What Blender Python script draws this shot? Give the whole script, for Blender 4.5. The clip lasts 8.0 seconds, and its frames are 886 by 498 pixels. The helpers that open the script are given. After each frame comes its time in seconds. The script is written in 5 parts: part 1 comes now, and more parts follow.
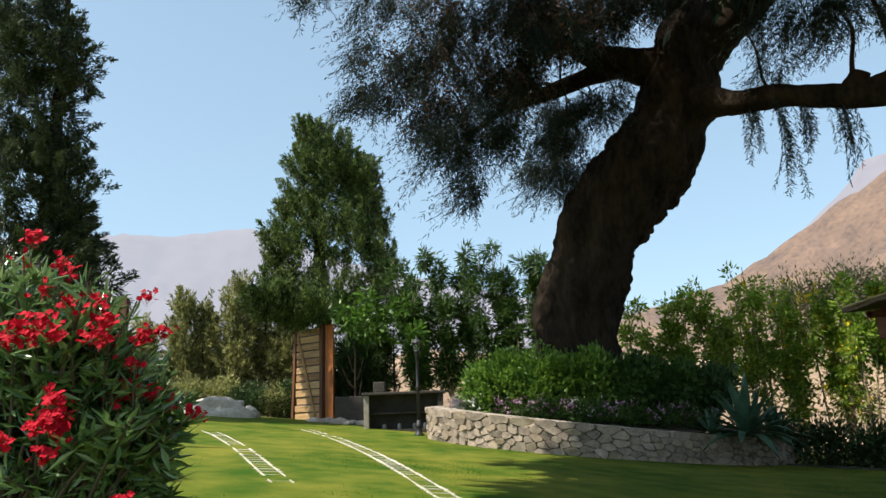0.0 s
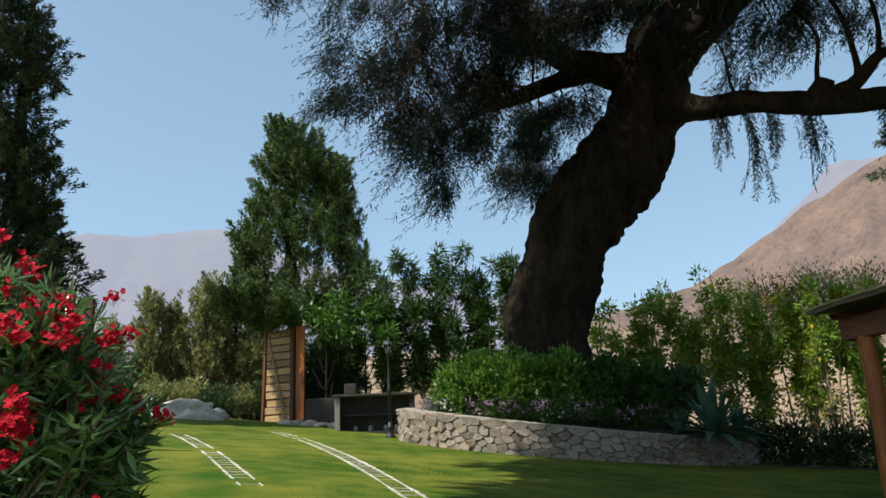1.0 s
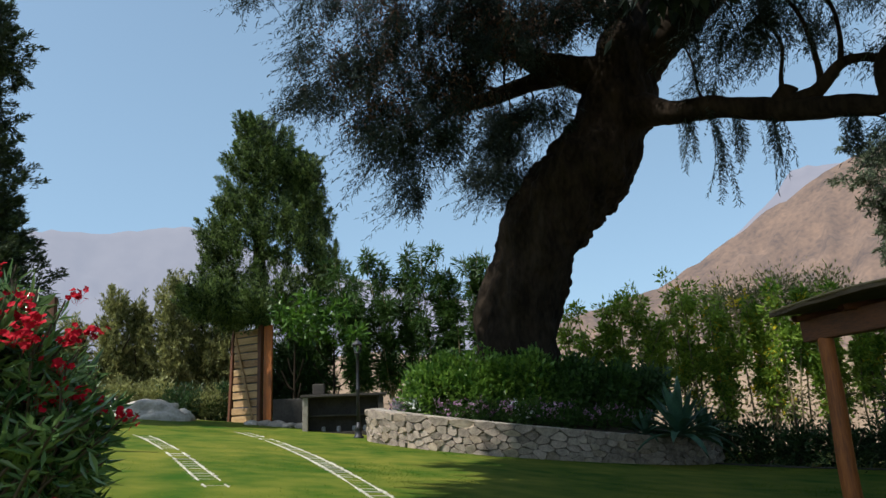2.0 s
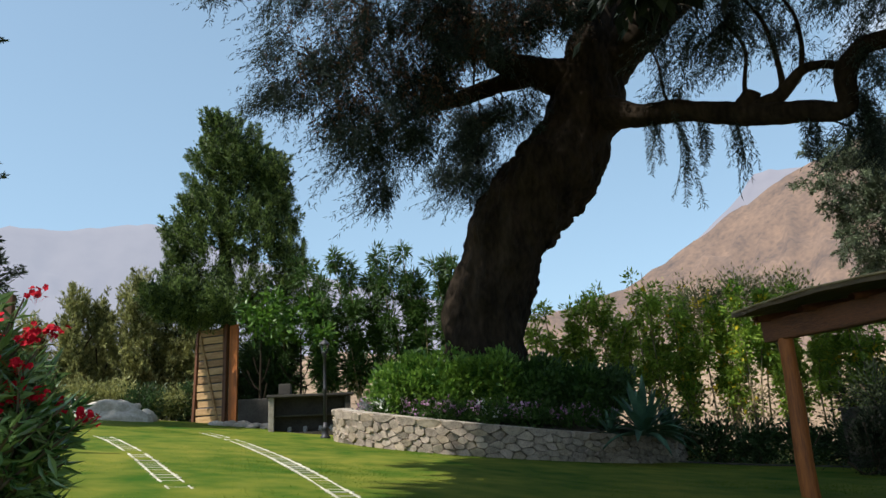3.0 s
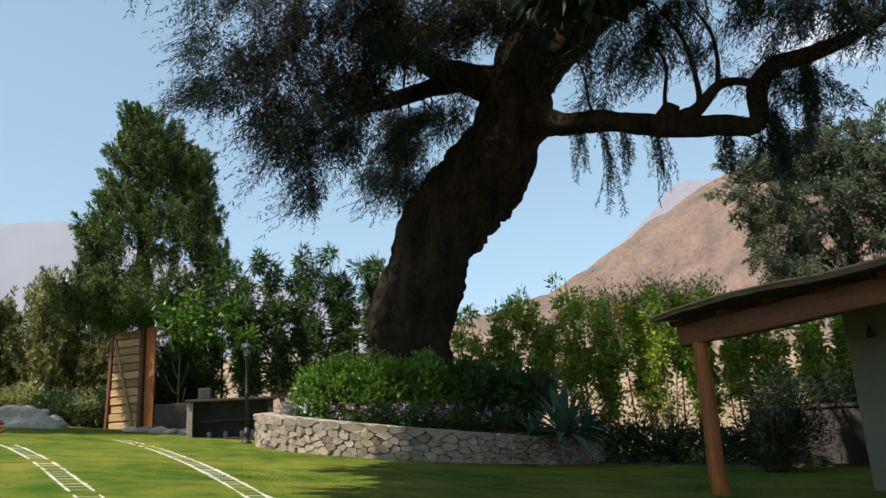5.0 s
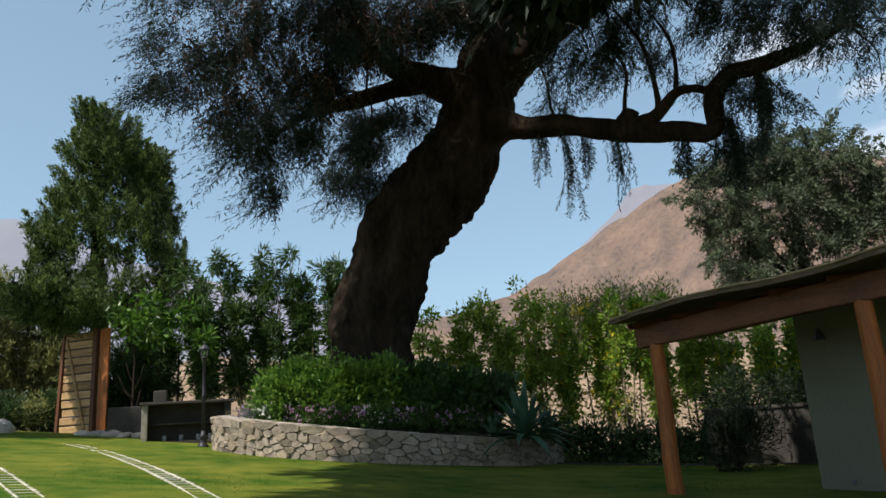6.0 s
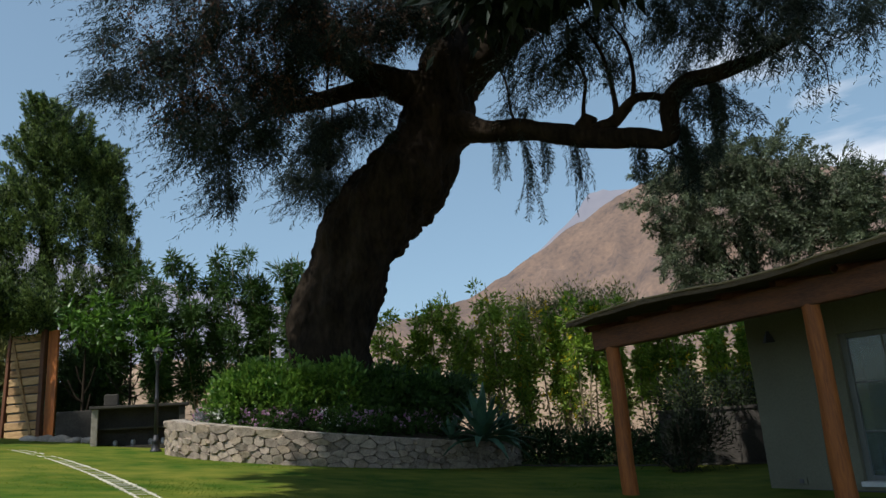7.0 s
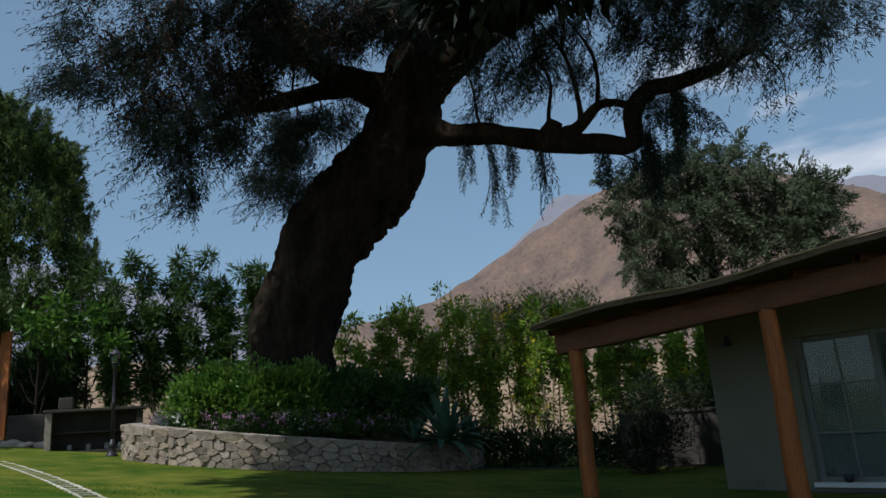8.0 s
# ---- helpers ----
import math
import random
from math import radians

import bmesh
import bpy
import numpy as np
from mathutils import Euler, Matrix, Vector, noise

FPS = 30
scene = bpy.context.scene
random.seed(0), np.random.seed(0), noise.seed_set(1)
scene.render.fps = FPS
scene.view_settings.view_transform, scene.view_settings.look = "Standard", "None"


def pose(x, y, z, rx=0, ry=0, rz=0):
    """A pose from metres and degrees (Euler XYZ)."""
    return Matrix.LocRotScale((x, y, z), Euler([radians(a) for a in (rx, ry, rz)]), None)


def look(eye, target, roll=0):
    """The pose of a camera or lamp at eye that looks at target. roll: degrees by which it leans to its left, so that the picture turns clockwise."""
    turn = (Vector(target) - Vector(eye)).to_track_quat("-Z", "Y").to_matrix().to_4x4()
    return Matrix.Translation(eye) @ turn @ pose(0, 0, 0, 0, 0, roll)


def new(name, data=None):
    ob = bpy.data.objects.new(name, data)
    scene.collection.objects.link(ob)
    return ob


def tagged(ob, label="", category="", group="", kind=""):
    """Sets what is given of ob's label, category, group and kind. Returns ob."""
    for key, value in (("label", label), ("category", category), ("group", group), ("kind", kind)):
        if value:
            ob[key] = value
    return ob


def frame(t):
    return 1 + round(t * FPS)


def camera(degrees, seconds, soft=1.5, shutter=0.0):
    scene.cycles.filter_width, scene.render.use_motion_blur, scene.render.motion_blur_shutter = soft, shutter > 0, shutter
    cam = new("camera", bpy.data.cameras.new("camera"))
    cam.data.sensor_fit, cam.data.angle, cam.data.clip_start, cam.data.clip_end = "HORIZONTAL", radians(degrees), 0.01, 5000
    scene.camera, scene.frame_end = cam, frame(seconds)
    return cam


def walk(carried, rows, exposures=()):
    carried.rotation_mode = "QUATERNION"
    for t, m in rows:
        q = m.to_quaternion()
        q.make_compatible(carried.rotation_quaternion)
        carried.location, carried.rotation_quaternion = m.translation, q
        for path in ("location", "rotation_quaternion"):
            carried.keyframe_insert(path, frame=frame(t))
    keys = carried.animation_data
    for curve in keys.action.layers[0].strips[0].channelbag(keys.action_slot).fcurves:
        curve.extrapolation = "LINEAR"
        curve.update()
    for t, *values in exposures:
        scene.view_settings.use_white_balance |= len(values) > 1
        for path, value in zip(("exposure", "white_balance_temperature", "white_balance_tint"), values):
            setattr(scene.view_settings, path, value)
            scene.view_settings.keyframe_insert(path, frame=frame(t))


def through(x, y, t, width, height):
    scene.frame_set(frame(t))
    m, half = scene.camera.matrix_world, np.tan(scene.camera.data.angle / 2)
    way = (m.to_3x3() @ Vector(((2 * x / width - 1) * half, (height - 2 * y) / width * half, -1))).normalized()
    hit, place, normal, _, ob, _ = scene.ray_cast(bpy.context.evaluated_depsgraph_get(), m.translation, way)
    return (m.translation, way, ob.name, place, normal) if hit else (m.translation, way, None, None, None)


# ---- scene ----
cam = camera(63.33, 8.0, soft=1.5)
EYE = Vector((0.0, 0.0, 1.5))


def aim(yaw, pitch, roll):
    """The camera's pose on its spot: yaw to the left, pitch up, roll, in degrees."""
    y, p = radians(yaw), radians(pitch)
    way = Vector((-math.sin(y) * math.cos(p), math.cos(y) * math.cos(p), math.sin(p)))
    return look(EYE, EYE + way, roll)


TURN = [(0.0, 0.442, 13.947, -2.266),
        (0.5, -0.694, 13.981, -2.382),
        (1.0, -1.833, 13.988, -2.484),
        (1.5, -3.029, 13.963, -2.525),
        (3.0, -6.865, 13.768, -2.805),
        (3.5, -8.195, 13.739, -2.920),
        (4.0, -9.719, 13.736, -3.121),
        (4.5, -11.253, 13.732, -3.233),
        (6.0, -15.949, 13.679, -3.651),
        (6.5, -17.534, 13.670, -3.798),
        (7.0, -19.254, 13.675, -3.968),
        (7.5, -20.910, 13.658, -4.203),
        (8.0, -22.135, 13.709, -4.116)]
walk(cam, [(t, aim(a, b, c)) for t, a, b, c in TURN],
     exposures=[(0.0, 0.6, 6700, 10), (0.5, 0.5, 6600, 10), (1.5, 0.12, 6150, 10), (3.0, 0.35, 6350, 10), (4.0, 0.48, 6650, 10), (4.5, 0.5, 6700, 10), (6.0, 0.2, 6450, 10), (7.0, -0.1, 6200, 10), (8.0, -0.5, 5900, 10)])

# ---- light ----
SUN_WAY = Vector((-0.6, -0.3, 1.0)).normalized()      # towards the sun: high, from the left
world = bpy.data.worlds.new("world")
scene.world = world
world.use_nodes = True
wn, wl = world.node_tree.nodes, world.node_tree.links
sky = wn.new("ShaderNodeTexSky")
sky.sky_type, sky.sun_disc = "NISHITA", False
sky.sun_elevation = math.asin(SUN_WAY.z)
sky.sun_rotation = math.atan2(SUN_WAY.x, SUN_WAY.y)
sky.altitude, sky.air_density, sky.dust_density, sky.ozone_density = 600, 0.9, 2.0, 1.0
# thin white clouds, low in the sky
wco, wmap, wno = wn.new("ShaderNodeTexCoord"), wn.new("ShaderNodeMapping"), wn.new("ShaderNodeTexNoise")
wmap.inputs["Scale"].default_value, wmap.inputs["Location"].default_value = (1.0, 1.0, 4.5), (0.55, 0.2, 0.35)
wno.inputs["Scale"].default_value, wno.inputs["Detail"].default_value = 2.6, 6
wl.new(wco.outputs["Generated"], wmap.inputs[0]), wl.new(wmap.outputs[0], wno.inputs["Vector"])
wramp, wmix = wn.new("ShaderNodeValToRGB"), wn.new("ShaderNodeMixRGB")
wramp.color_ramp.elements[0].position, wramp.color_ramp.elements[1].position = 0.51, 0.66
wdot, wfade, wmul = wn.new("ShaderNodeVectorMath"), wn.new("ShaderNodeMapRange"), wn.new("ShaderNodeMath")
wdot.operation, wdot.inputs[1].default_value = "DOT_PRODUCT", (0.77, 0.56, 0.31)      # they gather over the hills beyond the house
wfade.inputs["From Min"].default_value, wfade.inputs["From Max"].default_value = 0.96, 0.99
wmul.operation = "MULTIPLY"
wl.new(wco.outputs["Generated"], wdot.inputs[0]), wl.new(wdot.outputs["Value"], wfade.inputs["Value"])
wl.new(wno.outputs[0], wramp.inputs[0]), wl.new(wramp.outputs[0], wmul.inputs[0]), wl.new(wfade.outputs[0], wmul.inputs[1]), wl.new(wmul.outputs[0], wmix.inputs[0])
wveil = wn.new("ShaderNodeMixRGB")                  # dry desert haze in the whole sky
wveil.inputs[0].default_value, wveil.inputs[2].default_value = 0.5, (2.65, 3.98, 4.68, 1)
wsep, wthin = wn.new("ShaderNodeSeparateXYZ"), wn.new("ShaderNodeMapRange")
wl.new(wco.outputs["Generated"], wsep.inputs[0]), wl.new(wsep.outputs["Z"], wthin.inputs["Value"])
wthin.inputs["From Min"].default_value, wthin.inputs["From Max"].default_value = 0.1, 0.75      # thinner overhead
wthin.inputs["To Min"].default_value, wthin.inputs["To Max"].default_value = 0.56, 0.3
wl.new(wthin.outputs[0], wveil.inputs[0])
wl.new(sky.outputs[0], wveil.inputs[1]), wl.new(wveil.outputs[0], wmix.inputs[1])
wmix.inputs[2].default_value = (6.5, 6.6, 6.9, 1)
wl.new(wmix.outputs[0], wn["Background"].inputs["Color"])
wn["Background"].inputs["Strength"].default_value = 0.15
sun = new("sun", bpy.data.lights.new("sun", "SUN"))
sun.data.energy, sun.data.angle, sun.data.color = 5.0, radians(0.53), (1.0, 0.95, 0.86)
sun.matrix_world = look(SUN_WAY * 60, (0, 0, 0))


# ---- materials ----
def material(name, low, high, scale=3.0, fine=40.0, rough=0.8, bump=0.2, metal=0.0, stretch=(1, 1, 1), spread=0.0, island=False, gloss=0.5):
    """A surface of two colours mixed by coarse and fine noise, with fine relief. spread: lightness that differs from piece to piece."""
    m = bpy.data.materials.new(name)
    m.use_nodes = True
    n, l = m.node_tree.nodes, m.node_tree.links
    b = n["Principled BSDF"]
    b.inputs["Roughness"].default_value, b.inputs["Metallic"].default_value = rough, metal
    b.inputs["Specular IOR Level"].default_value = gloss
    co, mp = n.new("ShaderNodeTexCoord"), n.new("ShaderNodeMapping")
    mp.inputs["Scale"].default_value = stretch
    l.new(co.outputs["Object"], mp.inputs[0])
    a, c = n.new("ShaderNodeTexNoise"), n.new("ShaderNodeTexNoise")
    a.inputs["Scale"].default_value, c.inputs["Scale"].default_value = scale, fine
    a.inputs["Detail"].default_value, c.inputs["Detail"].default_value = 4, 3
    l.new(mp.outputs[0], a.inputs["Vector"]), l.new(mp.outputs[0], c.inputs["Vector"])
    mix = n.new("ShaderNodeMath")
    mix.operation, mix.inputs[1].default_value = "MULTIPLY_ADD", 0.55
    half = n.new("ShaderNodeMath")
    half.operation, half.inputs[1].default_value = "MULTIPLY", 0.45
    l.new(c.outputs[0], half.inputs[0]), l.new(a.outputs[0], mix.inputs[0]), l.new(half.outputs[0], mix.inputs[2])
    last = mix.outputs[0]
    if spread:
        r = n.new("ShaderNodeNewGeometry" if island else "ShaderNodeObjectInfo")
        s = n.new("ShaderNodeMath")
        s.operation, s.inputs[1].default_value = "MULTIPLY_ADD", spread
        l.new(r.outputs["Random Per Island" if island else "Random"], s.inputs[0])
        o = n.new("ShaderNodeMath")
        o.operation, o.inputs[1].default_value = "SUBTRACT", spread / 2
        l.new(last, o.inputs[0]), l.new(o.outputs[0], s.inputs[2])
        last = s.outputs[0]
    ramp = n.new("ShaderNodeValToRGB")
    ramp.color_ramp.elements[0].position, ramp.color_ramp.elements[1].position = 0.3, 0.7
    ramp.color_ramp.elements[0].color, ramp.color_ramp.elements[1].color = (*low, 1), (*high, 1)
    l.new(last, ramp.inputs[0]), l.new(ramp.outputs[0], b.inputs["Base Color"])
    if bump:
        u = n.new("ShaderNodeBump")
        u.inputs["Strength"].default_value, u.inputs["Distance"].default_value = bump, 0.03
        l.new(mix.outputs[0], u.inputs["Height"]), l.new(u.outputs[0], b.inputs["Normal"])
    return m


def leafy(name, low, high, through=0.3, rough=0.5, patch=0.9, spread=0.35, gloss=0.35):
    """Leaves: a colour for each leaf and each patch of the crown, some light shining through."""
    m = material(name, low, high, scale=patch, fine=6.0, rough=rough, bump=0, spread=spread, island=True, gloss=gloss)
    n, l = m.node_tree.nodes, m.node_tree.links
    t, mix = n.new("ShaderNodeBsdfTranslucent"), n.new("ShaderNodeMixShader")
    ramp = next(x for x in n if x.type == "VALTORGB")
    l.new(ramp.outputs[0], t.inputs["Color"])
    mix.inputs[0].default_value = through
    l.new(n["Principled BSDF"].outputs[0], mix.inputs[1]), l.new(t.outputs[0], mix.inputs[2])
    l.new(mix.outputs[0], n["Material Output"].inputs["Surface"])
    return m


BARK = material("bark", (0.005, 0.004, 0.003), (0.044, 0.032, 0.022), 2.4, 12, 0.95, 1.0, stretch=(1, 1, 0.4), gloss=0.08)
TWIG = material("twig", (0.05, 0.035, 0.022), (0.14, 0.10, 0.065), 3, 25, 0.9, 0.4)
CANE = material("cane", (0.16, 0.12, 0.06), (0.38, 0.29, 0.16), 3, 25, 0.8, 0.3)
PEPPER = leafy("pepper_leaf", (0.011, 0.02, 0.017), (0.055, 0.076, 0.06), 0.28, gloss=0.12)
DRYLEAF = leafy("dry_leaf", (0.045, 0.024, 0.013), (0.13, 0.07, 0.04), 0.2)
CONIFER = leafy("conifer_leaf", (0.012, 0.034, 0.01), (0.17, 0.24, 0.06), 0.3, patch=2.4, spread=0.5)
GLOOM = leafy("dark_conifer_leaf", (0.011, 0.023, 0.012), (0.08, 0.112, 0.042), 0.22, patch=1.4)
OLIVE = leafy("olive_leaf", (0.075, 0.092, 0.034), (0.40, 0.40, 0.15), 0.42, patch=1.6)
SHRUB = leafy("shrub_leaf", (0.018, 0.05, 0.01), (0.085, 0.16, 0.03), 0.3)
BRIGHT = leafy("bright_leaf", (0.016, 0.055, 0.008), (0.13, 0.26, 0.03), 0.35, 0.4, patch=2.0)
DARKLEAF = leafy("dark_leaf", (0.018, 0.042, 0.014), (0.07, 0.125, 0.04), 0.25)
# planter leaf with the sun on it put into its colour
SUNLEAF = leafy("sunlit_bush_leaf", (0.028, 0.092, 0.012), (0.205, 0.335, 0.05), 0.4, 0.4, patch=2.8, gloss=0.4)
TALL = leafy("hedge_leaf", (0.085, 0.185, 0.018), (0.40, 0.53, 0.075), 0.52)
STRAW = leafy("straw_leaf", (0.10, 0.09, 0.03), (0.30, 0.25, 0.11), 0.3)
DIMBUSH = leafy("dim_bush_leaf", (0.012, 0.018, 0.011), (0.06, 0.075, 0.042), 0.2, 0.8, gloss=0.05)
GREYTREE = leafy("grey_green_leaf", (0.025, 0.038, 0.022), (0.15, 0.185, 0.10), 0.3, patch=1.4)
OLEANDER = leafy("oleander_leaf", (0.03, 0.085, 0.026), (0.25, 0.37, 0.14), 0.3, 0.25, gloss=0.9)
RED = leafy("red_petal", (0.30, 0.002, 0.010), (0.56, 0.006, 0.026), 0.12, 0.7, gloss=0.15)
YELLOW = leafy("yellow_petal", (0.7, 0.5, 0.02), (0.9, 0.72, 0.05), 0.25, 0.6)
PURPLE = leafy("purple_petal", (0.30, 0.13, 0.26), (0.66, 0.42, 0.58), 0.25, 0.6)
SILVER = leafy("silver_leaf", (0.12, 0.14, 0.14), (0.30, 0.33, 0.33), 0.15)
WHITE = leafy("white_petal", (0.7, 0.7, 0.66), (0.88, 0.88, 0.84), 0.25, 0.6)
AGAVE = material("agave_skin", (0.022, 0.06, 0.036), (0.075, 0.16, 0.095), 4, 30, 0.5, 0.1)
BLADE = leafy("grass_blade", (0.042, 0.115, 0.007), (0.18, 0.2, 0.028), 0.4, 0.8, 0.42, spread=0.1, gloss=0.08)
LAWN = material("lawn", (0.028, 0.08, 0.004), (0.16, 0.165, 0.022), 0.6, 2.6, 0.95, 0.15, gloss=0.1)
STONE = material("field_stone", (0.135, 0.106, 0.082), (0.40, 0.325, 0.25), 9, 40, 0.9, 1.0, spread=0.22)
TANSTONE = material("tan_field_stone", (0.18, 0.14, 0.095), (0.42, 0.335, 0.24), 9, 40, 0.9, 1.0, spread=0.25)
PALESTONE = material("pale_coping", (0.21, 0.18, 0.145), (0.42, 0.37, 0.31), 9, 40, 0.9, 0.8, spread=0.25)
MORTAR = material("mortar", (0.10, 0.085, 0.07), (0.20, 0.17, 0.14), 5, 50, 0.95, 0.6)
SOIL = material("soil", (0.03, 0.022, 0.014), (0.075, 0.055, 0.035), 3, 30, 0.95, 0.8)
EARTH = material("dry_earth", (0.17, 0.12, 0.08), (0.36, 0.26, 0.175), 0.5, 5, 0.95, 0.8, stretch=(0.6, 0.6, 3))
WOOD = material("board_wood", (0.19, 0.095, 0.036), (0.52, 0.33, 0.155), 2, 18, 0.75, 0.4, stretch=(0.5, 3, 6), spread=0.3)
POSTWOOD = material("post_wood", (0.13, 0.034, 0.005), (0.46, 0.138, 0.02), 2, 14, 0.65, 0.4, stretch=(5, 5, 0.5))
BEAMWOOD = material("beam_wood", (0.05, 0.016, 0.005), (0.17, 0.055, 0.014), 2, 14, 0.7, 0.4, stretch=(3, 0.6, 5))
THATCH = material("roof_mat", (0.05, 0.034, 0.021), (0.17, 0.118, 0.07), 3, 40, 0.95, 0.8, stretch=(4, 0.7, 4))
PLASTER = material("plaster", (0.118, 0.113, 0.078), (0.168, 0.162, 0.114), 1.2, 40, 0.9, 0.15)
PLINTH = material("dark_plinth", (0.035, 0.037, 0.042), (0.07, 0.07, 0.078), 3, 40, 0.8, 0.2)
DRAPE = material("grey_drape", (0.05, 0.058, 0.05), (0.085, 0.095, 0.08), 2, 30, 0.95, 0.2, stretch=(3, 3, 0.3))
SILL = material("white_sill", (0.50, 0.50, 0.48), (0.66, 0.66, 0.63), 3, 60, 0.5, 0.05)
GATEPOST = material("gate_post_wood", (0.05, 0.017, 0.007), (0.17, 0.06, 0.022), 2, 14, 0.7, 0.4, stretch=(5, 5, 0.5))
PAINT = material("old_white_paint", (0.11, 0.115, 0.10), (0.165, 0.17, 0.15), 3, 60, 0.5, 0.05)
IRON = material("dark_iron", (0.02, 0.02, 0.024), (0.05, 0.05, 0.055), 8, 60, 0.5, 0.2, metal=0.4)
CONCRETE = material("grey_concrete", (0.23, 0.23, 0.23), (0.42, 0.42, 0.42), 3, 40, 0.9, 0.4)
SLATE = material("dark_counter", (0.05, 0.05, 0.055), (0.12, 0.12, 0.125), 4, 40, 0.7, 0.3)
PALE = material("pale_paver", (0.3, 0.285, 0.215), (0.54, 0.51, 0.41), 6, 60, 0.9, 0.4, spread=0.3)
MASONRY = material("old_masonry", (0.032, 0.028, 0.024), (0.078, 0.068, 0.057), 3, 30, 0.95, 0.5)
ROCK = material("pale_rock", (0.32, 0.28, 0.225), (0.62, 0.56, 0.47), 3, 18, 0.9, 0.8)
CLAY = material("red_clay", (0.26, 0.07, 0.04), (0.42, 0.13, 0.08), 6, 40, 0.85, 0.2)
for grass_mat in (LAWN, BLADE):                      # dry patches with clearer edges
    turf = next(x for x in grass_mat.node_tree.nodes if x.type == "VALTORGB").color_ramp.elements
    turf[0].position, turf[1].position = 0.36, 0.64
GLASS = bpy.data.materials.new("window_glass")
GLASS.use_nodes = True
gb = GLASS.node_tree.nodes["Principled BSDF"]
gb.inputs["Base Color"].default_value, gb.inputs["Roughness"].default_value = (0.6, 0.72, 0.68, 1), 0.06
gb.inputs["Specular IOR Level"].default_value = 0.25
gb.inputs["Transmission Weight"].default_value, gb.inputs["IOR"].default_value = 0.9, 1.45


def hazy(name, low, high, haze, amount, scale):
    """Far-off ground: the haze of the air before it is mixed into the surface as emission."""
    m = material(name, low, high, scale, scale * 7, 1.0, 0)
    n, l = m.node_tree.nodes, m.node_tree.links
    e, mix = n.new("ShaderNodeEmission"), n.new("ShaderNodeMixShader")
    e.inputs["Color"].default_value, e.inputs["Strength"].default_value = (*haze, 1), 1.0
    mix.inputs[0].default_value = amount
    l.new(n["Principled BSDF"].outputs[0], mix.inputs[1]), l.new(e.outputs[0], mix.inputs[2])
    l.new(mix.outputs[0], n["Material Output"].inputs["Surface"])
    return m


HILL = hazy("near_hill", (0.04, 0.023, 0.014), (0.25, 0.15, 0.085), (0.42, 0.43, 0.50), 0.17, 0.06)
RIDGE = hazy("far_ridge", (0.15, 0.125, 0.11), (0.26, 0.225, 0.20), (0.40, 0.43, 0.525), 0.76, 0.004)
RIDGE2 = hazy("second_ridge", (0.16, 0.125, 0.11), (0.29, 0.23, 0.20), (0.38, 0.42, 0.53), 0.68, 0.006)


# ---- helpers for shapes ----
rng = np.random.default_rng(4)


def solid(name, verts, faces, mat, parent=None, label="", smooth=False):
    """One mesh object; faces is an array of quads or a list of polygons."""
    me = bpy.data.meshes.new(name)
    verts = np.asarray(verts, dtype=np.float32).reshape(-1, 3)
    if isinstance(faces, np.ndarray):
        k = faces.shape[1]
        me.vertices.add(len(verts)), me.loops.add(faces.size), me.polygons.add(len(faces))
        me.vertices.foreach_set("co", verts.ravel())
        me.loops.foreach_set("vertex_index", faces.astype(np.int32).ravel())
        me.polygons.foreach_set("loop_start", np.arange(len(faces), dtype=np.int32) * k)
        me.update(calc_edges=True)
    else:
        me.from_pydata([tuple(v) for v in verts.tolist()], [], faces)
    me.polygons.foreach_set("use_smooth", np.full(len(me.polygons), smooth))
    me.materials.append(mat)
    ob = new(name, me)
    if parent:
        ob.parent = parent
    if label:
        ob["label"] = label
    return ob


def part(name, bm, mat, parent=None, label="", smooth=False):
    me = bpy.data.meshes.new(name)
    bm.to_mesh(me)
    bm.free()
    me.polygons.foreach_set("use_smooth", np.full(len(me.polygons), smooth))
    me.materials.append(mat)
    ob = new(name, me)
    if parent:
        ob.parent = parent
    if label:
        ob["label"] = label
    return ob


def thing(name, label, category, group="", kind="", place=(0, 0, 0)):
    ob = new(name)
    ob.location = place
    return tagged(ob, label, category, group, kind)


def box(bm, size, m=Matrix(), bevel=0.0, segments=2):
    r = bmesh.ops.create_cube(bm, size=1.0)
    bmesh.ops.scale(bm, vec=size, verts=r["verts"])
    if bevel:
        edges = list({e for v in r["verts"] for e in v.link_edges})
        out = bmesh.ops.bevel(bm, geom=edges, offset=bevel, segments=segments, affect="EDGES", profile=0.6)
        verts = list({v for f in out["faces"] for v in f.verts} | {v for v in r["verts"] if v.is_valid})
    else:
        verts = r["verts"]
    bmesh.ops.transform(bm, matrix=m, verts=verts)


def lathe(bm, profile, sides=20, m=Matrix()):
    """A turned shape from rows of (radius, height)."""
    rings = []
    for r, z in profile:
        rings.append([bm.verts.new(m @ Vector((r * math.cos(2 * math.pi * k / sides), r * math.sin(2 * math.pi * k / sides), z))) for k in range(sides)])
    for a, b in zip(rings, rings[1:]):
        for k in range(sides):
            bm.faces.new((a[k], a[(k + 1) % sides], b[(k + 1) % sides], b[k]))
    bm.faces.new(rings[0][::-1]), bm.faces.new(rings[-1])


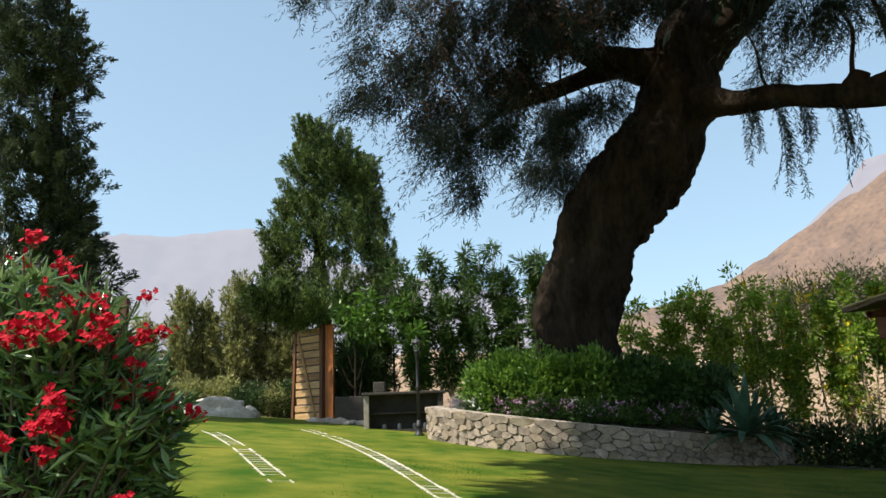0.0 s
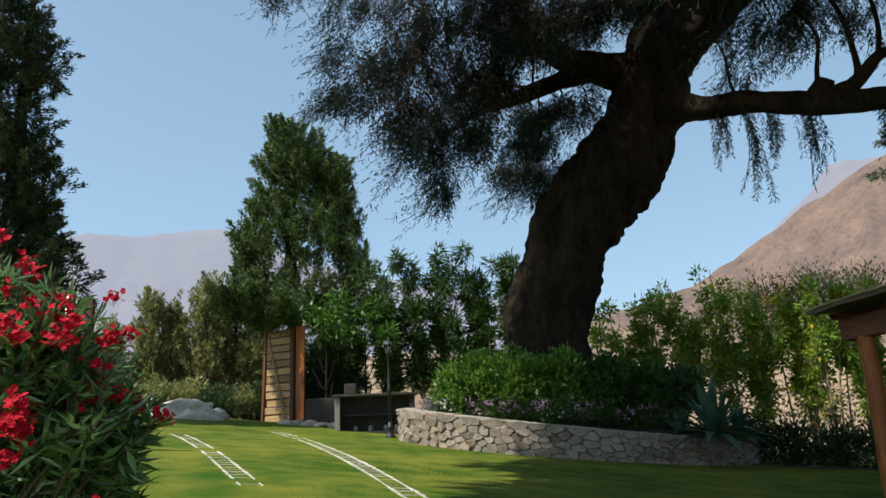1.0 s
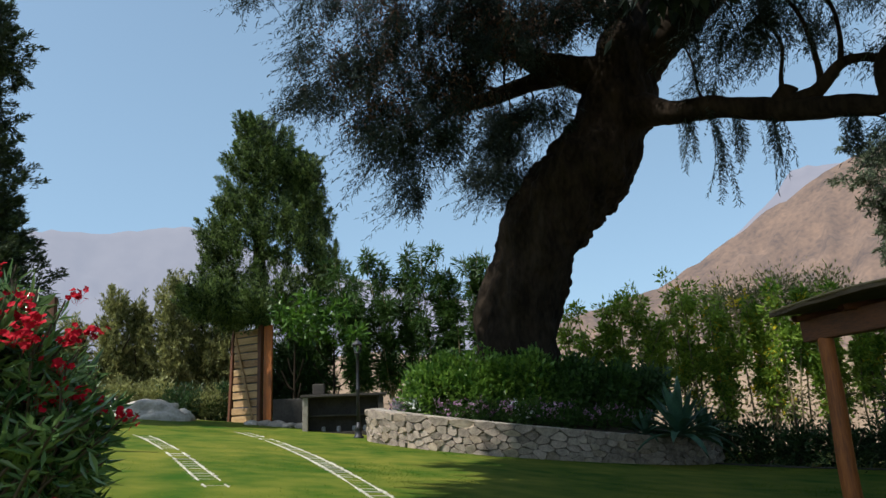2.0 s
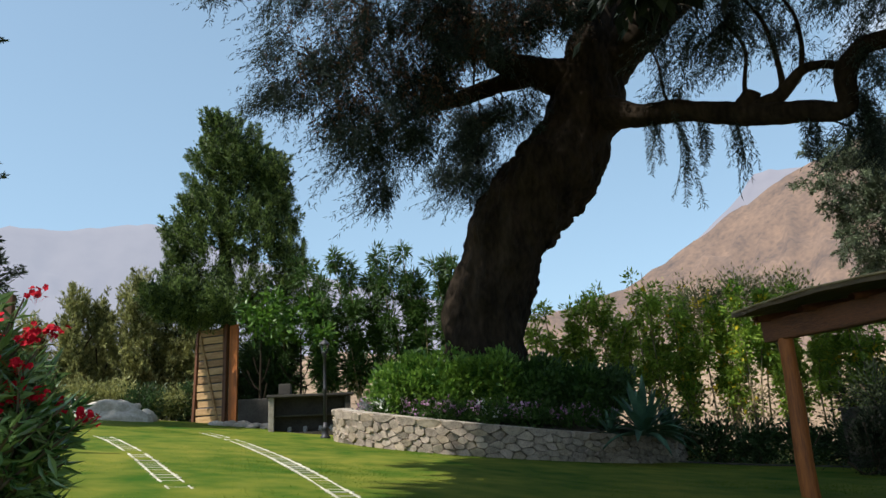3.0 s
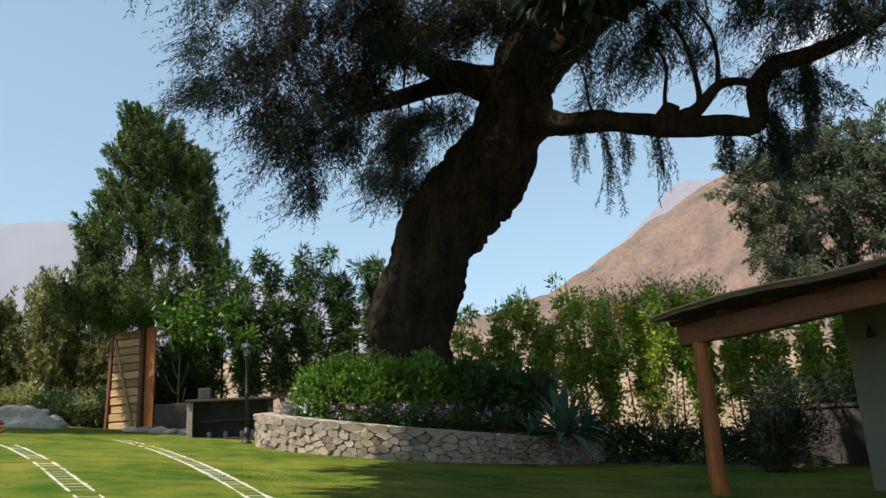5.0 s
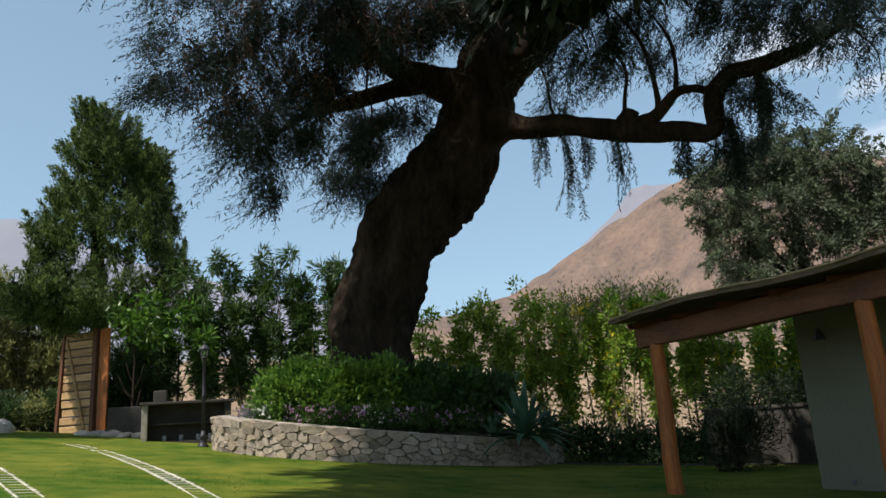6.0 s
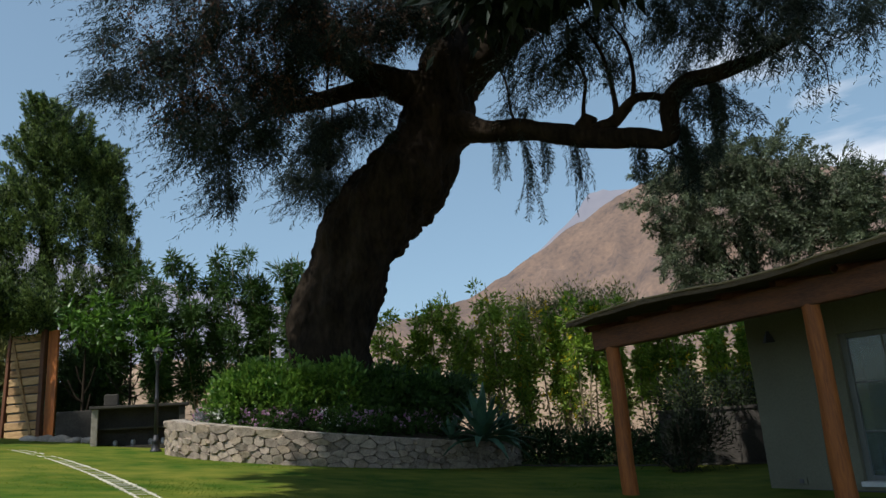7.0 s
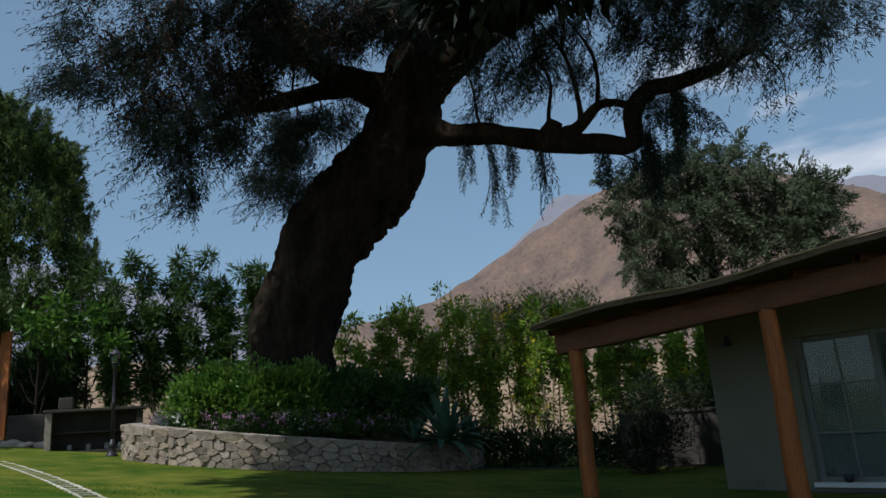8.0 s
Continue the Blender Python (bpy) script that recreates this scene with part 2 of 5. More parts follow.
def spline(points, radii, steps):
    """A smooth line through the points, with its radii."""
    p = np.array([[*q, r] for q, r in zip(points, radii)], float)
    p = np.vstack([2 * p[0] - p[1], p, 2 * p[-1] - p[-2]])
    out = []
    for i in range(1, len(p) - 2):
        a, b, c, d = p[i - 1:i + 3]
        for t in np.linspace(0, 1, steps, endpoint=False):
            out.append(0.5 * (2 * b + (c - a) * t + (2 * a - 5 * b + 4 * c - d) * t * t + (3 * b - a - 3 * c + d) * t ** 3))
    out.append(p[-2])
    return np.array(out)


def tube(line, sides=10, knots=0.0, fine=1.0, base=0):
    """A limb along rows of x, y, z, radius: vertices and quads. knots: unevenness of its girth."""
    n = len(line)
    way = np.gradient(line[:, :3], axis=0)
    way /= np.linalg.norm(way, axis=1)[:, None] + 1e-9
    side = np.cross(way, [0.31, 0.93, 0.2])
    side /= np.linalg.norm(side, axis=1)[:, None] + 1e-9
    other = np.cross(way, side)
    ang = np.linspace(0, 2 * np.pi, sides, endpoint=False)
    v = np.empty((n, sides, 3))
    for k, a in enumerate(ang):
        out = side * math.cos(a) + other * math.sin(a)
        r = line[:, 3].copy()
        if knots:
            for i in range(n):
                q = line[i, :3] + out[i] * line[i, 3]
                r[i] *= 1 + knots * (noise.noise(Vector(q * 0.9 * fine)) + 0.6 * noise.noise(Vector((q[0] * 3.2 * fine, q[1] * 3.2 * fine, q[2] * 0.9 * fine)))
                                     + 0.45 * noise.noise(Vector((q[0] * 8 * fine, q[1] * 8 * fine, q[2] * 2.6 * fine)))
                                     + 0.25 * noise.noise(Vector((q[0] * 17 * fine, q[1] * 17 * fine, q[2] * 5 * fine))))
        v[:, k] = line[:, :3] + out * r[:, None]
    i, k = np.meshgrid(np.arange(n - 1), np.arange(sides), indexing="ij")
    a = (i * sides + k).ravel()
    b = (i * sides + (k + 1) % sides).ravel()
    f = np.stack([a, b, b + sides, a + sides], 1) + base
    return v.reshape(-1, 3), f


def tubes(name, lines, mat, parent, sides=6, knots=0.0, smooth=True, fine=1.0):
    vs, fs, base = [], [], 0
    for line in lines:
        v, f = tube(line, sides, knots, fine, base)
        vs.append(v), fs.append(f)
        base += len(v)
    return solid(name, np.concatenate(vs), np.concatenate(fs), mat, parent, smooth=smooth)


def unit(v):
    return v / (np.linalg.norm(v, axis=-1, keepdims=True) + 1e-9)


def leaves(name, places, ways, length, width, mat, parent, label="", jitter=0.3):
    """Many pointed leaves, each a folded blade from its place along its way."""
    n = len(places)
    ways = unit(ways)
    side = unit(np.cross(ways, rng.normal(size=(n, 3))))
    up = np.cross(side, ways)
    ln = length * (1 + jitter * rng.normal(size=(n, 1)).clip(-2, 2))
    wd = width * (1 + jitter * rng.normal(size=(n, 1)).clip(-2, 2)) / 2
    v = np.stack([places, places + ways * ln * 0.45 + side * wd, places + ways * ln - up * ln * 0.12, places + ways * ln * 0.45 - side * wd], 1)
    f = np.arange(4 * n).reshape(n, 4)
    return solid(name, v.reshape(-1, 3), f, mat, parent, label)


def in_blobs(blobs, count, shell=0.5):
    """Places in ellipsoids (x, y, z, rx, ry, rz, weight), more of them towards the outside."""
    b = np.array(blobs, float)
    w = b[:, 6] / b[:, 6].sum()
    i = rng.choice(len(b), count, p=w)
    d = unit(rng.normal(size=(count, 3)))
    r = rng.random((count, 1)) ** shell
    return b[i, :3] + d * r * b[i, 3:6], d


def clumps(blobs, number, each, size, lift=0.3, out=0.5, drift=(0, 0, 0), shell=0.45):
    """Leaf places and ways: clumps in the blobs, leaves round each clump's heart."""
    c, d = in_blobs(blobs, number, shell)
    s = size * rng.uniform(0.5, 1.4, (number, 1, 1))
    off = rng.normal(size=(number, each, 3)) * s
    p = c[:, None] + off
    w = unit(off) * 0.8 + d[:, None] * out + rng.normal(size=off.shape) * 0.4 + np.array([0, 0, lift]) + np.array(drift)
    return p.reshape(-1, 3), w.reshape(-1, 3)


def sprays(blobs, number, each, length, width, lift=0.5, out=0.6, drift=(0, 0, 0), shell=0.4):
    """Leaf places and ways in tufts: each tuft a tapering plume that points outwards and up."""
    c, d = in_blobs(blobs, number, shell)
    way = unit(d * out + np.array([0, 0, lift]) + np.array(drift) + rng.normal(size=d.shape) * 0.22)[:, None]
    t = rng.random((number, each, 1))
    ln = length * rng.uniform(0.6, 1.4, (number, 1, 1))
    wd = width * rng.uniform(0.6, 1.4, (number, 1, 1))
    p = c[:, None] + way * (t - 0.4) * ln + rng.normal(size=(number, each, 3)) * wd * (0.95 - 0.8 * t)
    w = way + rng.normal(size=p.shape) * 0.5
    return p.reshape(-1, 3), w.reshape(-1, 3)


def strands(starts, lengths, step, sway=0.12, drift=(0, 0, 0), leans=None, curly=0.3):
    """Hanging sprays: leaf places and ways along lines that fall from their starts."""
    ps, ws = [], []
    for i, (s, ln) in enumerate(zip(starts, lengths)):
        k = max(3, int(ln / step))
        t = np.linspace(0, 1, k)[:, None]
        lean = rng.normal(size=3) * sway + (0 if leans is None else leans[i])
        curl = rng.normal(size=3) * [curly, curly, 0.12]
        q = s + np.hstack([t * ln * lean[0] + np.sin(t * 3) * 0.06, t * ln * lean[1], -t * ln]) + t * t * (np.array(drift) + curl * ln)
        a = rng.uniform(0, 2 * math.pi)
        side = np.array([math.cos(a), math.sin(a), 0.0]) * rng.uniform(0.6, 1.2)
        down = np.array([lean[0], lean[1], -1.0])
        wild = rng.normal(size=(k, 2, 3)) * 0.34 + t[:, :, None] * curl
        ps.append(np.repeat(q, 2, axis=0))
        ws.append((np.stack([np.tile(down + side, (k, 1)), np.tile(down - side, (k, 1))], 1) + wild).reshape(-1, 3))
    return np.concatenate(ps), np.concatenate(ws)


# ---- ground ----
def ground(x, y):
    """Height of the lawn: it climbs away and to the left, and levels out on the right and far off."""
    yy = min(y, 19.0) if y < 40 else 19.0
    z = 0.94 - 0.105 * (max(x, -7.5) + 0.19) + 0.042 * (yy - 7.1)
    low = 0.40 + 0.006 * (yy - 8)
    k = 0.12
    z = low + k * math.log1p(math.exp((z - low) / k)) if (z - low) / k < 30 else z
    if y < 5:
        z -= 0.055 * (5 - max(y, -3))
    return z


def bank(x, y):
    """The bare earth bank behind the garden, on top of the lawn's height."""
    line = 24.5 - 0.22 * max(x, -4) - 0.5 * max(x - 8, 0) if x > -4 else 25.4
    t = min(max((y - line) / 4.5, 0), 1)
    amp = 3.0 * min(max((x + 5.5) / 3.5, 0), 1)
    return amp * t * t * (3 - 2 * t)


def build_ground():
    xs = np.concatenate([-np.geomspace(3000, 31, 14), np.arange(-30, 36, 0.75), np.geomspace(37, 3000, 14)])
    ys = np.concatenate([-np.geomspace(3000, 13, 10), np.arange(-12, 46, 0.75), np.geomspace(47, 3000, 14)])
    v = []
    for y in ys:
        for x in xs:
            z = ground(x, y) + bank(x, y)
            if y > 21:
                z += 0.12 * noise.noise(Vector((x * 0.7, y * 0.7, 3.0))) * min((y - 21) / 3, 1)
            v.append((x, y, z + 0.015 * noise.noise(Vector((x * 0.5, y * 0.5, 0)))))
    n, m = len(xs), len(ys)
    f = [(j * n + i, j * n + i + 1, (j + 1) * n + i + 1, (j + 1) * n + i) for j in range(m - 1) for i in range(n - 1)]
    ob = solid("ground", v, f, LAWN, smooth=True)
    ob.data.materials.append(EARTH)
    for p in ob.data.polygons:
        x, y, _ = p.center
        if y > 21.2 - 0.22 * max(x, 0) - 0.35 * max(x - 8, 0) + 0.6 * noise.noise(Vector((x, y, 0))) and y > 14.5 or abs(x) > 34 or y < -11:
            p.material_index = 1
    return tagged(ob, "mown green lawn running into bare tan earth", "ground", kind="structure")


build_ground()


def build_hills():
    def range_(name, label, mat, az0, az1, far, deep, skyline, rough, nx=150, ny=46):
        """A hill as a strip of ground round the garden: its skyline is an elevation in degrees at each bearing."""
        v = []
        for j in range(ny):
            s = j / (ny - 1)
            for i in range(nx):
                az = az0 + (az1 - az0) * i / (nx - 1)
                top = math.tan(radians(skyline(az))) * far * 1.022
                rise = min(s / 0.72, 1.0)
                rise = rise ** 1.15 if s <= 0.72 else 1 - 1.6 * (s - 0.72)
                d = far * (1 - deep * 0.72) + far * deep * s
                q = Vector((az * far / 900, s * 6, far * 0.01))
                gully = noise.fractal(q * rough, 0.9, 2.1, 6) * 0.09 * top * min(s * 3, 1) * min(max((0.74 - s) * 5, 0.12), 1)
                h = max(top, 0) * rise * (d / far) + gully
                v.append((math.sin(radians(az)) * d, math.cos(radians(az)) * d, 1.0 + h - (3 if j == 0 else 0)))
        f = [(j * nx + i, j * nx + i + 1, (j + 1) * nx + i + 1, (j + 1) * nx + i) for j in range(ny - 1) for i in range(nx - 1)]
        tagged(solid(name, v, f, mat, smooth=True), label, "hill", kind="structure")

    def near(az):
        z = np.interp(az, [5, 12, 20.8, 22.6, 27.5, 32.4, 34.7, 38.5, 42, 50, 60, 75], [4, 7.2, 9.6, 10.3, 13.2, 15.7, 16.7, 17.9, 18.3, 15.5, 11, 5])
        return z + 0.25 * noise.noise(Vector((az * 0.5, 0, 0)))

    def behind(az):
        return np.interp(az, [-3, 10, 20, 26, 30.2, 31.6, 33.9, 40, 48, 52, 54, 58, 80], [7.5, 8, 8.5, 12, 15.3, 17.0, 16.8, 16.5, 15, 14.7, 14.6, 13.5, 10]) + 0.2 * noise.noise(Vector((az, 4, 0)))

    def left(az):
        return np.interp(az, [-75, -40, -27.8, -25.4, -22, -18.7, -16.5, -14.8, -8, 0, 5, 14, 20], [9, 13, 14.1, 14.7, 14.6, 15.2, 15.5, 15.3, 13, 11, 10, 7.5, 6]) + 0.12 * noise.noise(Vector((az * 0.8, 9, 0)))

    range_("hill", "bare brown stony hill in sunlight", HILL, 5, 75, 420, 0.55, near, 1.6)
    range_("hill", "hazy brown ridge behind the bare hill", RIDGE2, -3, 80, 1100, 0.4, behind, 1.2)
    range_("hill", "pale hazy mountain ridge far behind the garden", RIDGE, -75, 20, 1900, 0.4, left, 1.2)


build_hills()


# ---- stone planter ----
PC, PA, PB = Vector((3.0, 15.0)), 3.55, 2.35


def rim(a, out=0.0):
    return PC.x + (PA + out) * math.cos(a), PC.y + (PB + out) * math.sin(a)


def wall_height(x):
    return 0.62 - 0.022 * (x + 0.5)


def build_planter():
    planter = thing("stone_planter", "low curved planter wall of rough grey field stones", "planter")
    n = 120
    v, f = [], []
    for i in range(n):
        a = 2 * math.pi * i / n
        for out, up in ((-0.03, -0.35), (-0.03, 1.0), (-0.32, 1.0), (-0.32, -0.35)):
            x, y = rim(a, out)
            x0, y0 = rim(a)
            g = ground(x0, y0)
            v.append((x, y, g + (wall_height(x0) - 0.07 if up > 0 else up)))
    for i in range(n):
        for k in range(3):
            a, b = i * 4 + k, ((i + 1) % n) * 4 + k
            f.append((a, b, b + 1, a + 1))
    solid("wall_core", v, f, MORTAR, planter)
    v = [(PC.x, PC.y, ground(PC.x, PC.y) + 0.75)]
    for r in (0.5, 0.93):
        for i in range(60):
            x, y = PC.x + PA * r * math.cos(i * math.pi / 30), PC.y + PB * r * math.sin(i * math.pi / 30)
            v.append((x, y, ground(*rim(i * math.pi / 30)) * (0.8 if r > 0.9 else 0.4) + ground(PC.x, PC.y) * (0.2 if r > 0.9 else 0.6) + (0.46 if r > 0.9 else 0.62) + 0.03 * rng.normal()))
    f = [(0, 1 + i, 1 + (i + 1) % 60) for i in range(60)] + [(1 + i, 61 + i, 61 + (i + 1) % 60, 1 + (i + 1) % 60) for i in range(60)]
    solid("soil", v, f, SOIL, planter)
    return planter


PLANTER = build_planter()


# ---- the old pepper tree ----
def build_pepper_tree():
    tree = thing("pepper_tree", "huge old pepper tree with a leaning dark trunk and hanging foliage", "tree")
    trunk = spline([(2.6, 15.3, 1.5), (2.62, 15.29, 2.3), (2.66, 15.28, 3.21), (2.92, 15.21, 4.38), (3.2, 15.12, 5.4), (3.8, 14.95, 6.2), (4.46, 14.76, 6.9),
                    (4.94, 14.62, 7.85), (5.24, 14.53, 8.6), (5.45, 14.46, 9.5), (5.7, 14.41, 10.3), (5.87, 14.34, 11.2), (6.0, 14.3, 12.4)],
                   [1.15, 0.95, 0.82, 0.86, 0.86, 0.94, 0.98, 0.78, 0.76, 0.68, 0.5, 0.42, 0.25], 24)
    v, f = tube(trunk, 120, 0.2, 1.0)
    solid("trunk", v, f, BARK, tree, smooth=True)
    limbs = [
        ([(5.1, 14.5, 8.1), (5.5, 14.05, 7.95), (5.82, 13.63, 7.7), (6.49, 12.79, 7.43), (7.23, 11.86, 6.93), (7.91, 11.01, 6.6), (8.31, 10.52, 6.44), (8.37, 10.44, 7.05), (8.58, 10.18, 7.4), (8.94, 9.72, 7.4), (9.36, 9.2, 7.47), (9.82, 8.63, 7.66)],
         [0.55, 0.4, 0.28, 0.23, 0.22, 0.2, 0.17, 0.19, 0.16, 0.14, 0.11, 0.05]),
        ([(7.35, 11.75, 6.95), (7.68, 11.3, 7.04), (7.95, 10.97, 7.37), (8.15, 10.7, 7.35), (8.3, 10.52, 7.24)], [0.17, 0.13, 0.1, 0.08, 0.07]),
        ([(7.28, 11.8, 7.0), (7.4, 11.66, 7.3)], [0.24, 0.15]),
        ([(7.7, 11.25, 7.1), (7.73, 11.23, 7.31), (7.72, 11.25, 7.7), (7.7, 11.27, 8.05), (7.6, 11.4, 8.73), (7.3, 11.7, 9.6)], [0.07, 0.06, 0.05, 0.05, 0.035, 0.015]),
        ([(7.3, 11.78, 7.1), (7.32, 11.75, 7.53), (7.38, 11.68, 8.24), (7.1, 12.0, 9.1)], [0.05, 0.04, 0.03, 0.012]),
        ([(6.4, 12.9, 7.5), (6.31, 13.01, 7.93), (6.28, 13.05, 8.6), (6.15, 13.2, 9.2)], [0.04, 0.03, 0.025, 0.012]),
        ([(7.95, 10.97, 7.37), (8.0, 10.9, 7.9), (7.95, 10.95, 8.6), (7.7, 11.3, 9.5)], [0.05, 0.04, 0.03, 0.012]),
        ([(5.5, 14.5, 9.1), (5.95, 14.2, 9.5), (6.49, 13.75, 9.95), (7.13, 13.2, 10.45), (7.73, 12.62, 11.0), (8.4, 12.0, 12.0)], [0.6, 0.5, 0.45, 0.36, 0.28, 0.1]),
        ([(5.3, 14.5, 9.0), (4.66, 14.57, 9.05), (3.97, 14.47, 9.15), (3.15, 14.26, 9.36), (2.53, 13.77, 9.88), (1.83, 13.38, 10.6), (1.2, 13.0, 11.6)], [0.5, 0.42, 0.36, 0.27, 0.22, 0.17, 0.08]),
        ([(4.2, 14.6, 9.2), (3.33, 14.62, 8.95), (2.23, 14.33, 8.4), (1.37, 14.44, 8.16), (0.6, 14.4, 7.6)], [0.3, 0.22, 0.15, 0.1, 0.04]),
        ([(5.6, 14.4, 10.0), (5.0, 13.9, 11.0), (4.2, 13.2, 12.2), (3.5, 12.5, 13.2)], [0.35, 0.3, 0.2, 0.08]),
        ([(5.9, 14.4, 11.0), (6.6, 14.9, 12.0), (7.6, 15.5, 13.0)], [0.3, 0.2, 0.08]),
        ([(3.4, 15.15, 5.4), (2.98, 15.05, 6.0), (2.85, 15.0, 6.3)], [0.6, 0.4, 0.2]),
    ]
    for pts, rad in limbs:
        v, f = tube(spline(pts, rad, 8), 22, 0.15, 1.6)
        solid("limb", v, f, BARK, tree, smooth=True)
    # crown: hearts of the sprays (x, y, z, rx, ry, rz, weight)
    crown = [(0.29, 12.9, 9.71, 1.9, 0.65, 1.5, 9), (-0.76, 12.9, 8.61, 1.1, 0.65, 0.9, 4), (0.38, 12.9, 7.57, 0.9, 0.65, 0.6, 2.2), (-0.19, 12.9, 7.76, 0.9, 0.65, 0.6, 2.2), (1.41, 12.9, 8.19, 1.0, 0.65, 0.8, 3.6),
             (2.01, 12.9, 9.43, 1.3, 0.65, 0.9, 6), (1.2, 13.0, 11.5, 2.2, 1.4, 1.4, 8), (3.6, 13.3, 10.8, 1.4, 0.9, 1.0, 5), (3.2, 13.4, 9.9, 1.0, 0.8, 0.7, 3.5), (4.5, 13.4, 10.4, 0.8, 0.7, 0.6, 2.2),
             (3.2, 13.9, 8.2, 0.8, 0.6, 0.35, 1.1), (3.1, 15.6, 7.5, 0.5, 0.5, 0.35, 0.3), (-1.54, 12.9, 10.07, 0.9, 0.65, 0.7, 1.5), (0.09, 12.9, 7.0, 0.6, 0.65, 0.5, 3.0),
             (0.47, 12.9, 6.3, 0.4, 0.65, 0.5, 2.6), (1.09, 12.9, 7.0, 0.4, 0.65, 0.4, 1.5), (-0.95, 12.9, 7.86, 0.7, 0.65, 0.45, 1.4), (-1.72, 12.9, 8.09, 0.45, 0.65, 0.3, 0.5), 
             (8.6, 10.2, 12.2, 2.3, 2.0, 1.5, 11), (9.6, 9.8, 10.6, 1.9, 1.7, 1.1, 9), (7.2, 12.6, 9.2, 0.9, 0.8, 0.7, 1.5), (8.0, 11.4, 9.4, 1.3, 1.2, 0.8, 3.4),
             (9.3, 10.0, 9.2, 1.3, 1.3, 0.8, 8), (10.2, 8.9, 8.9, 1.0, 1.0, 0.6, 5.5), (9.2, 9.6, 8.0, 0.8, 0.8, 0.4, 1.4), (10.7, 8.0, 8.2, 0.75, 0.7, 0.55, 1.8), (11.0, 7.6, 7.9, 0.5, 0.5, 0.45, 1.2),
             (9.0, 10.2, 7.2, 0.7, 0.6, 0.4, 1.3), (8.7, 10.6, 6.2, 0.35, 0.35, 0.35, 0.8), (10.6, 8.6, 9.6, 1.2, 1.1, 0.9, 6),
             (-2.9, 12.6, 10.3, 0.5, 0.5, 0.4, 0.7)]
    # dense inner foliage behind and above the limbs, and a tuft left of the trunk
    crown += [(2.1, 14.2, 10.1, 1.1, 0.7, 0.7, 3.2), (3.6, 14.4, 10.5, 1.1, 0.7, 0.7, 3.2), (0.6, 14.0, 9.4, 1.1, 0.6, 0.7, 2.6), (4.9, 14.3, 11.3, 1.0, 0.7, 0.7, 3), (2.9, 15.75, 8.0, 0.45, 0.4, 0.5, 2.2), (2.6, 15.6, 8.7, 0.6, 0.4, 0.35, 2.0),
              (2.05, 15.7, 7.6, 0.5, 0.4, 0.6, 2.6), (3.1, 15.8, 7.2, 0.35, 0.3, 0.45, 1.2), (1.9, 14.3, 8.75, 0.8, 0.5, 0.35, 1.2), (6.6, 13.0, 11.3, 1.0, 0.8, 0.7, 2.2),
              (8.82, 10.22, 8.74, 0.9, 0.8, 0.5, 1.4), (9.45, 8.93, 7.81, 0.9, 0.8, 0.6, 1.4), (7.77, 11.89, 9.37, 0.8, 0.8, 0.5, 0.9), (8.73, 10.95, 7.62, 0.8, 0.8, 0.7, 1.1), (9.59, 8.01, 7.18, 0.8, 0.8, 0.6, 1.1), (8.85, 10.19, 8.66, 0.9, 0.8, 0.5, 0.9)]
    # thin curtain between the long limb and the one above it
    crown += [(3.4, 14.3, 8.1, 0.5, 0.35, 0.4, 1.5), (3.9, 14.2, 8.5, 0.4, 0.35, 0.3, 0.9), (2.7, 14.3, 7.9, 0.55, 0.4, 0.5, 1.8), (2.3, 14.4, 7.4, 0.4, 0.4, 0.4, 1.0), (2.5, 15.2, 6.9, 0.35, 0.3, 0.5, 0.8), (6.15, 13.0, 9.1, 0.5, 0.4, 0.5, 0.35), (6.7, 12.4, 8.9, 0.5, 0.5, 0.6, 0.6), (7.2, 11.9, 8.5, 0.5, 0.5, 0.7, 0.8), (7.6, 11.4, 9.2, 0.6, 0.6, 0.6, 0.9), (8.0, 11.0, 8.3, 0.5, 0.5, 0.6, 0.7), (7.0, 12.2, 9.9, 0.7, 0.6, 0.5, 0.8), (6.5, 12.8, 8.1, 0.4, 0.4, 0.3, 0.6), (9.1, 9.6, 6.7, 0.5, 0.5, 0.6, 0.7), (8.75, 10.2, 6.0, 0.4, 0.4, 0.5, 0.5)]
    n, each = 790, 17
    hearts, d = in_blobs(crown, n, 0.5)
    starts = np.repeat(hearts, each, axis=0) + rng.normal(size=(n * each, 3)) * [0.12, 0.12, 0.1]
    lean = np.stack([rng.normal(size=n) * 0.3 - 0.2, rng.normal(size=n) * 0.3, np.zeros(n)], 1) + d * [0.3, 0.3, 0]
    lengths = np.repeat(rng.uniform(0.22, 0.75, n), each) * rng.uniform(0.5, 1.25, n * each)
    p, w = strands(starts, lengths, 0.04, 0.13, (-0.1, 0.0, 0), np.repeat(lean, each, axis=0))
    p = p + rng.normal(size=p.shape) * 0.012
    for x, y, z, n, short, long in ((6.45, 12.85, 7.3, 11, 1.2, 1.9), (6.1, 13.3, 7.5, 16, 0.5, 1.15), (6.75, 12.5, 7.15, 14, 0.5, 1.1), (7.15, 11.95, 6.8, 18, 0.5, 1.4), (7.95, 11.0, 6.5, 22, 0.4, 0.9), (8.6, 10.5, 6.7, 40, 0.7, 1.5), (8.95, 9.9, 7.4, 40, 0.7, 1.5)):
        starts = np.array([x, y, z]) + rng.normal(size=(n, 3)) * [0.09, 0.09, 0.08]
        q, u = strands(starts, rng.uniform(short, long, n), 0.03, 0.05, curly=0.07)
        p, w = np.concatenate([p, q]), np.concatenate([w, u])
    leaves("crown", p, w, 0.105, 0.017, PEPPER, tree)
